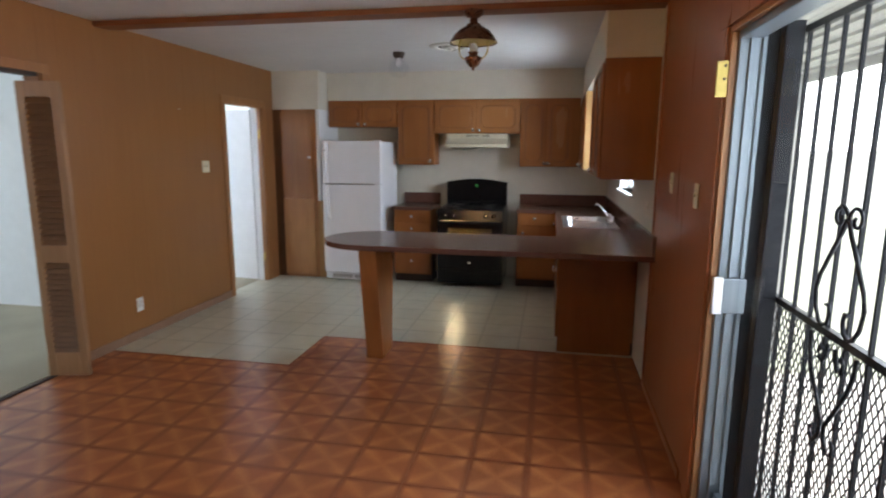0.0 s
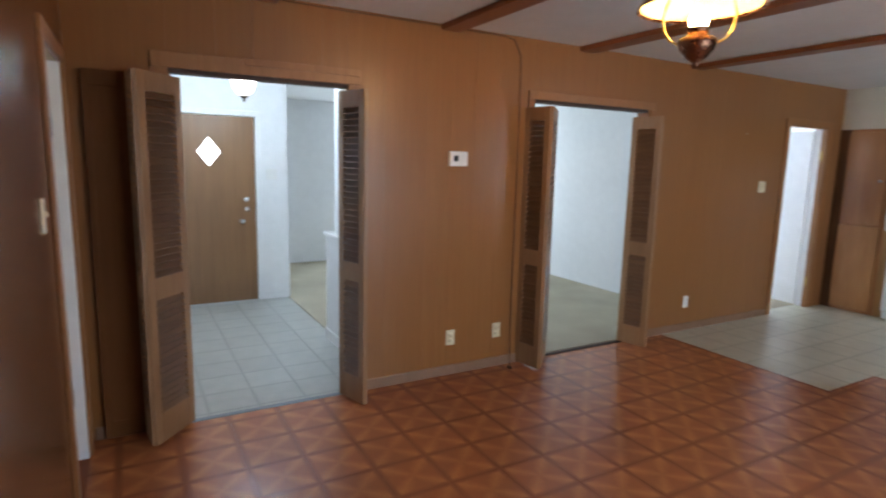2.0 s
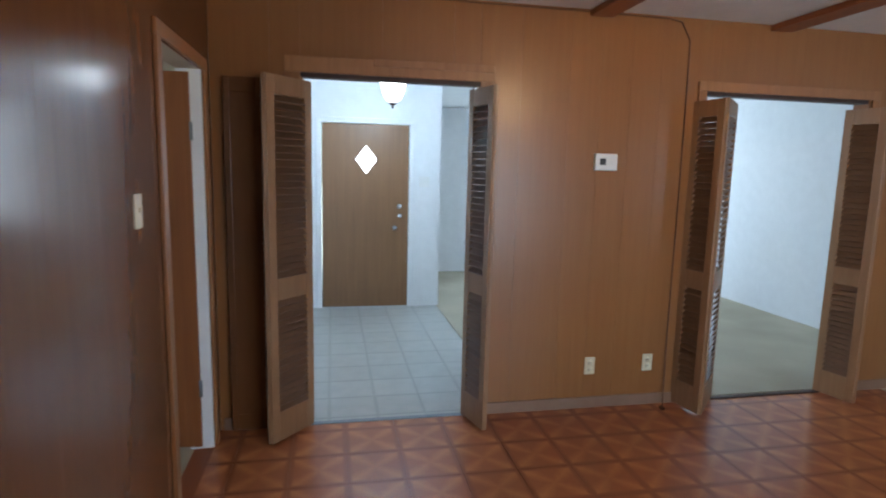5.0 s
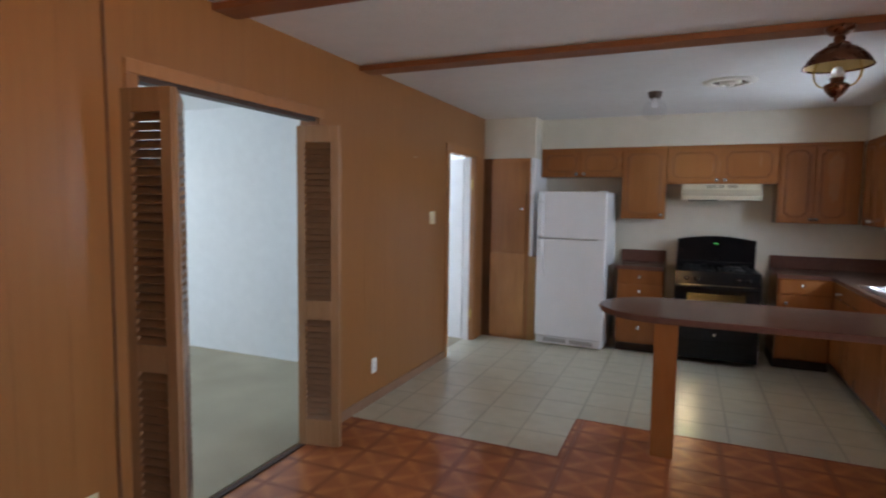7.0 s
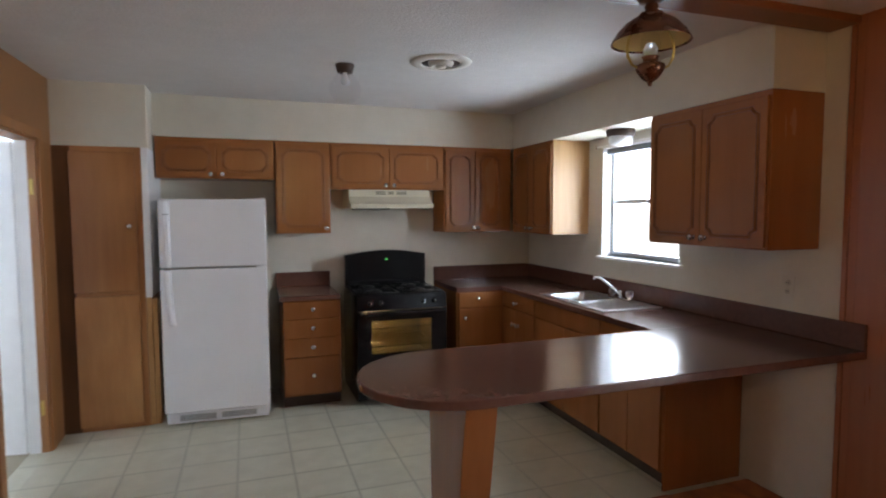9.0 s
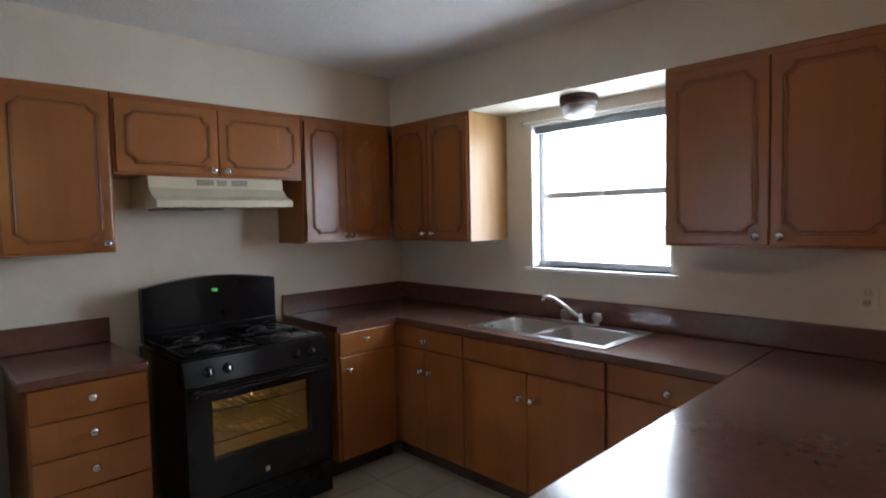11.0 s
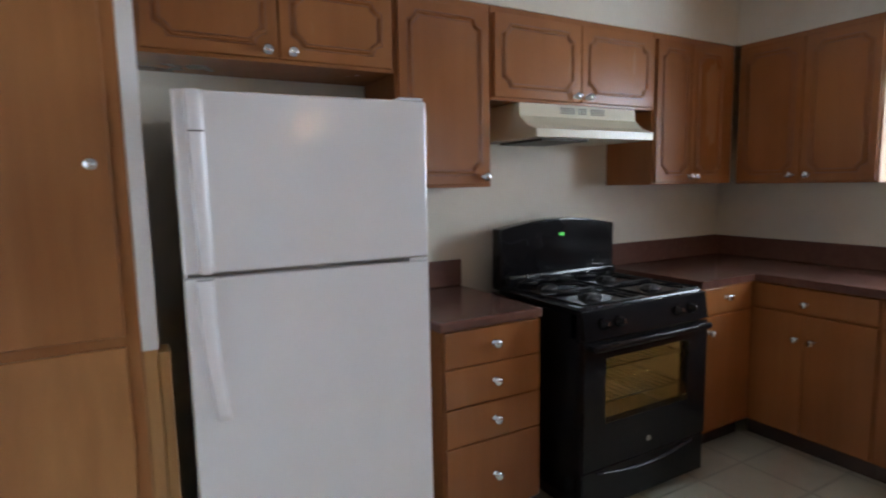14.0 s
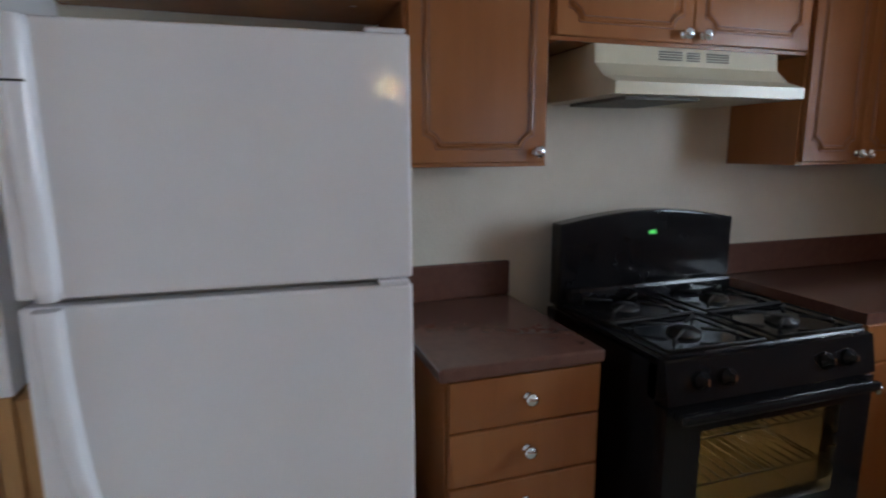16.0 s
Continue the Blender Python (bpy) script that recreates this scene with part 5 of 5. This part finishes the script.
th = thing("thermostat", west(1.435, 1.603), "white plastic wall thermostat with a small display", "thermostat")
part("case", boxes((-0.075, 0.075, 0, 0.026, -0.052, 0.052), bevel=0.008), WPLASTIC, th)
part("display", boxes((0.005, 0.045, 0.0262, 0.028, -0.018, 0.022), bevel=0.001), DARKPL, th, "dark grey display")
part("button", boxes((-0.05, -0.03, 0.0262, 0.030, -0.01, 0.012), bevel=0.002), WPLASTIC, th)

cb = thing("lamp_cord", pose(0, 0, 0), "brown lamp cord running along the ceiling and down the wall", "cord")
line = [(XL + 0.006, 1.43, ZC - 0.012)] + [(XL + 0.006, 1.5 + 0.1 * i, ZC - 0.014) for i in range(4)] + [(XL + 0.007, 1.89, ZC - 0.03), (XL + 0.007, 1.955, 2.36), (XL + 0.006, 1.96, 2.1), (XL + 0.006, 1.962, 1.3), (XL + 0.008, 1.958, 0.5), (XL + 0.02, 1.955, 0.16), (XL + 0.06, 1.93, 0.02), (XL + 0.10, 1.90, 0.008)]
part("cable", tube(line, 0.0045, 6), CABLE, cb)
part("cable", tube([(XL + 0.006, -0.3, ZC - 0.012), (XL + 0.006, 0.6, ZC - 0.016), (XL + 0.006, 1.275, ZC - 0.012)], 0.004, 6), CABLE, cb)
part("plug", boxes((XL + 0.085, XL + 0.125, 1.885, 1.91, 0, 0.022), bevel=0.005), CABLE, cb, "brown plug lying on the floor")

# ---- outdoors ----
built("ground", boxes((-60, XE + 0.15, -60, -3.6, -0.3, -0.12), (XE + 0.15, 120, -60, 80, -0.3, -0.12), (-60, XE + 0.15, 7.4, 80, -0.3, -0.12), (-60, -7.8, -3.6, 7.4, -0.3, -0.12)), GRASS, "green lawn round the house, paled to look overexposed", "ground")
built("patio_slab", boxes((XE + 0.16, 14.5, -1.5, 4.4, -0.119, -0.03), bevel=0.01), CONCRETE, "pale concrete patio slab", "pavement")
# Glowing sheets added so the view through the openings clips to white.
built("backdrop", boxes((75, 76, -110, 80, -0.3, 70), (2.5, 76, 80, 81, -0.3, 70)), BACKDROP_GLOW, "glowing white backdrop that whitens the view beyond the yard", "backdrop")
# Unseen roof; the added overhang keeps direct sun off the openings.
built("roof", boxes((-7.9, XE + 0.8, -3.7, 7.5, 2.60, 2.75)), ROOFW, "unseen flat roof deck closing the house, overhang added to shade the windows", "roof")
cover = tagged(new("patio_cover"), "grey corrugated metal patio cover on thin posts", "patio cover")
for i in range(18):
    x0 = 1.56 + 0.05 * i
    z0 = 2.33 - 0.012 * i - 0.009 * (i % 2)
    part("sheet_rib", boxes((x0, x0 + 0.056, -1.5, 4.75, z0, z0 + 0.026), bevel=0.003), COVER, cover)
part("fascia", boxes((2.47, 2.50, -1.5, 4.75, 2.06, 2.15), bevel=0.006), COVER, cover)
for y in (-1.3, 4.64):
    part("post", boxes((2.38, 2.46, y, y + 0.08, -0.03, 2.115), bevel=0.006), COVER, cover)

gate = thing("security_gate", pose(1.62, 0, 0), "black wrought-iron security gate with scrolls and mesh", "gate")
R = 0.008
part("frame", boxes((-0.012, 0.012, 0.64, 0.665, -0.03, 2.03), (-0.012, 0.012, 2.575, 2.60, -0.03, 2.03), (-0.012, 0.012, 0.665, 2.575, 2.005, 2.03), (-0.012, 0.012, 0.665, 2.575, 0.98, 1.005), (-0.012, 0.012, 0.665, 2.575, 0.02, 0.045)), WROUGHT, gate)
for i in range(1, 15):
    y = 2.588 - 0.1295 * i
    part("bar", boxes((-0.006, 0.006, y - 0.006, y + 0.006, 0.045, 2.005)), WROUGHT, gate)


def spiral(cy, cz, r, turns, start, way):
    return [(-0.016, cy + r * (1 - 0.75 * k) * math.cos(start + way * 2 * math.pi * turns * k), cz + r * (1 - 0.75 * k) * math.sin(start + way * 2 * math.pi * turns * k)) for k in (i / 22 for i in range(23))]


for cy in (1.992, 1.09):
    for s in (-1, 1):
        part("scroll", tube(spiral(cy + s * 0.048, 1.372, 0.043, 1.1, math.pi if s > 0 else 0.0, -s), 0.006, 6), WROUGHT, gate)
        for bend in (((0.005, 1.37), (0.025, 1.33), (0.075, 1.26), (0.135, 1.17), (0.150, 1.12), (0.138, 1.06), (0.11, 1.022), (0.085, 1.012), (0.055, 1.025), (0.042, 1.06), (0.052, 1.088), (0.070, 1.085)),
                     ((0.025, 0.965), (0.030, 0.925), (0.05, 0.90), (0.075, 0.905), (0.080, 0.93), (0.062, 0.945)),
                     ((0.145, 0.975), (0.142, 0.92), (0.115, 0.85), (0.05, 0.755), (0.012, 0.70), (0.018, 0.655), (0.045, 0.622), (0.075, 0.63), (0.078, 0.66), (0.058, 0.67))):
            part("scroll", tube([(-0.016, cy + s * q, z) for q, z in bend], 0.007, 6), WROUGHT, gate)
mesh = bmesh.new()
pitch, lo, hi, ya, yb = 0.034, 0.05, 0.975, 0.67, 2.57
ry = 0.55
span = (hi - lo) * ry
n = int((yb - ya + span) / pitch)
for s in (1, -1):
    for i in range(n):
        q0 = ya - span + i * pitch
        p0, p1 = (q0, lo), (q0 + span, hi)
        t0, t1 = max(0, (ya - p0[0]) / span), min(1, (yb - p0[0]) / span)
        if t1 - t0 < 0.02:
            continue
        ends = [(0.010, p0[0] + span * k, lo + (hi - lo) * (k if s > 0 else 1 - k)) for k in (t0, t1)]
        tube(ends, 0.0026, 4, bm=mesh)
tagged(part("mesh", mesh, WROUGHT, gate, "fine black expanded metal mesh"), kind="stuff")

fence = thing("fence", pose(2.6, 18, 0, 0, 0, -90), "guessed board fence at the end of the yard, whitened to look overexposed", "fence")
board = mesh_of(boxes((-0.01, 0.01, 0, 0.14, 0, 1.75), bevel=0.003), FENCE, "board")
for i in range(150):
    piece("board", board, fence, pose(0.004 * (i % 3), 0.145 * i, -0.12))
for z in (0.3, 1.3):
    part("rail", boxes((-0.07, -0.012, 0, 21.7, z, z + 0.08)), FENCE, fence)

# ---- floor tiles ----
def lay(parent, x0, y0, p, areas, mat):
    """Square tiles on a grid; those cut by an edge are laid as trimmed pieces."""
    gap = 0.0007
    full = mesh_of(boxes((-p / 2 + gap, p / 2 - gap, -p / 2 + gap, p / 2 - gap, -0.003, 0.0)), mat, "tile")
    for ax, bx, ay, by in areas:
        for i in range(math.floor((ax - x0) / p), math.ceil((bx - x0) / p)):
            for j in range(math.floor((ay - y0) / p), math.ceil((by - y0) / p)):
                cx, cy = x0 + (i + 0.5) * p, y0 + (j + 0.5) * p
                l, r, b, t = max(cx - p / 2, ax), min(cx + p / 2, bx), max(cy - p / 2, ay), min(cy + p / 2, by)
                if r - l < 0.012 or t - b < 0.012:
                    continue
                if r - l > p - 1e-4 and t - b > p - 1e-4:
                    piece("tile", full, parent, pose(cx, cy, 0))
                else:
                    me = mesh_of(boxes((l - cx + gap, r - cx - gap, b - cy + gap, t - cy - gap, -0.003, 0.0)), mat, "tile_cut")
                    piece("tile", me, parent, pose(cx, cy, 0))


lay(floor_dining, 0.355, 0.13, 0.29, ((XL, XE - 0.006, YS, 3.735), (-1.145, XE - 0.006, 3.735, 4.40)), TILE_BROWN)
lay(floor_kitchen, -1.141, 5.04, 0.327, ((XL, -1.145, 3.735, YB), (-1.145, XE, 4.40, YB), (XLB, XL, 5.5, 6.25)), TILE_PALE)
lay(floor_entry, -2.72, 0.045, 0.30, ((-5.55, XL - 0.002, -0.48, 0.93),), TILE_GREY)
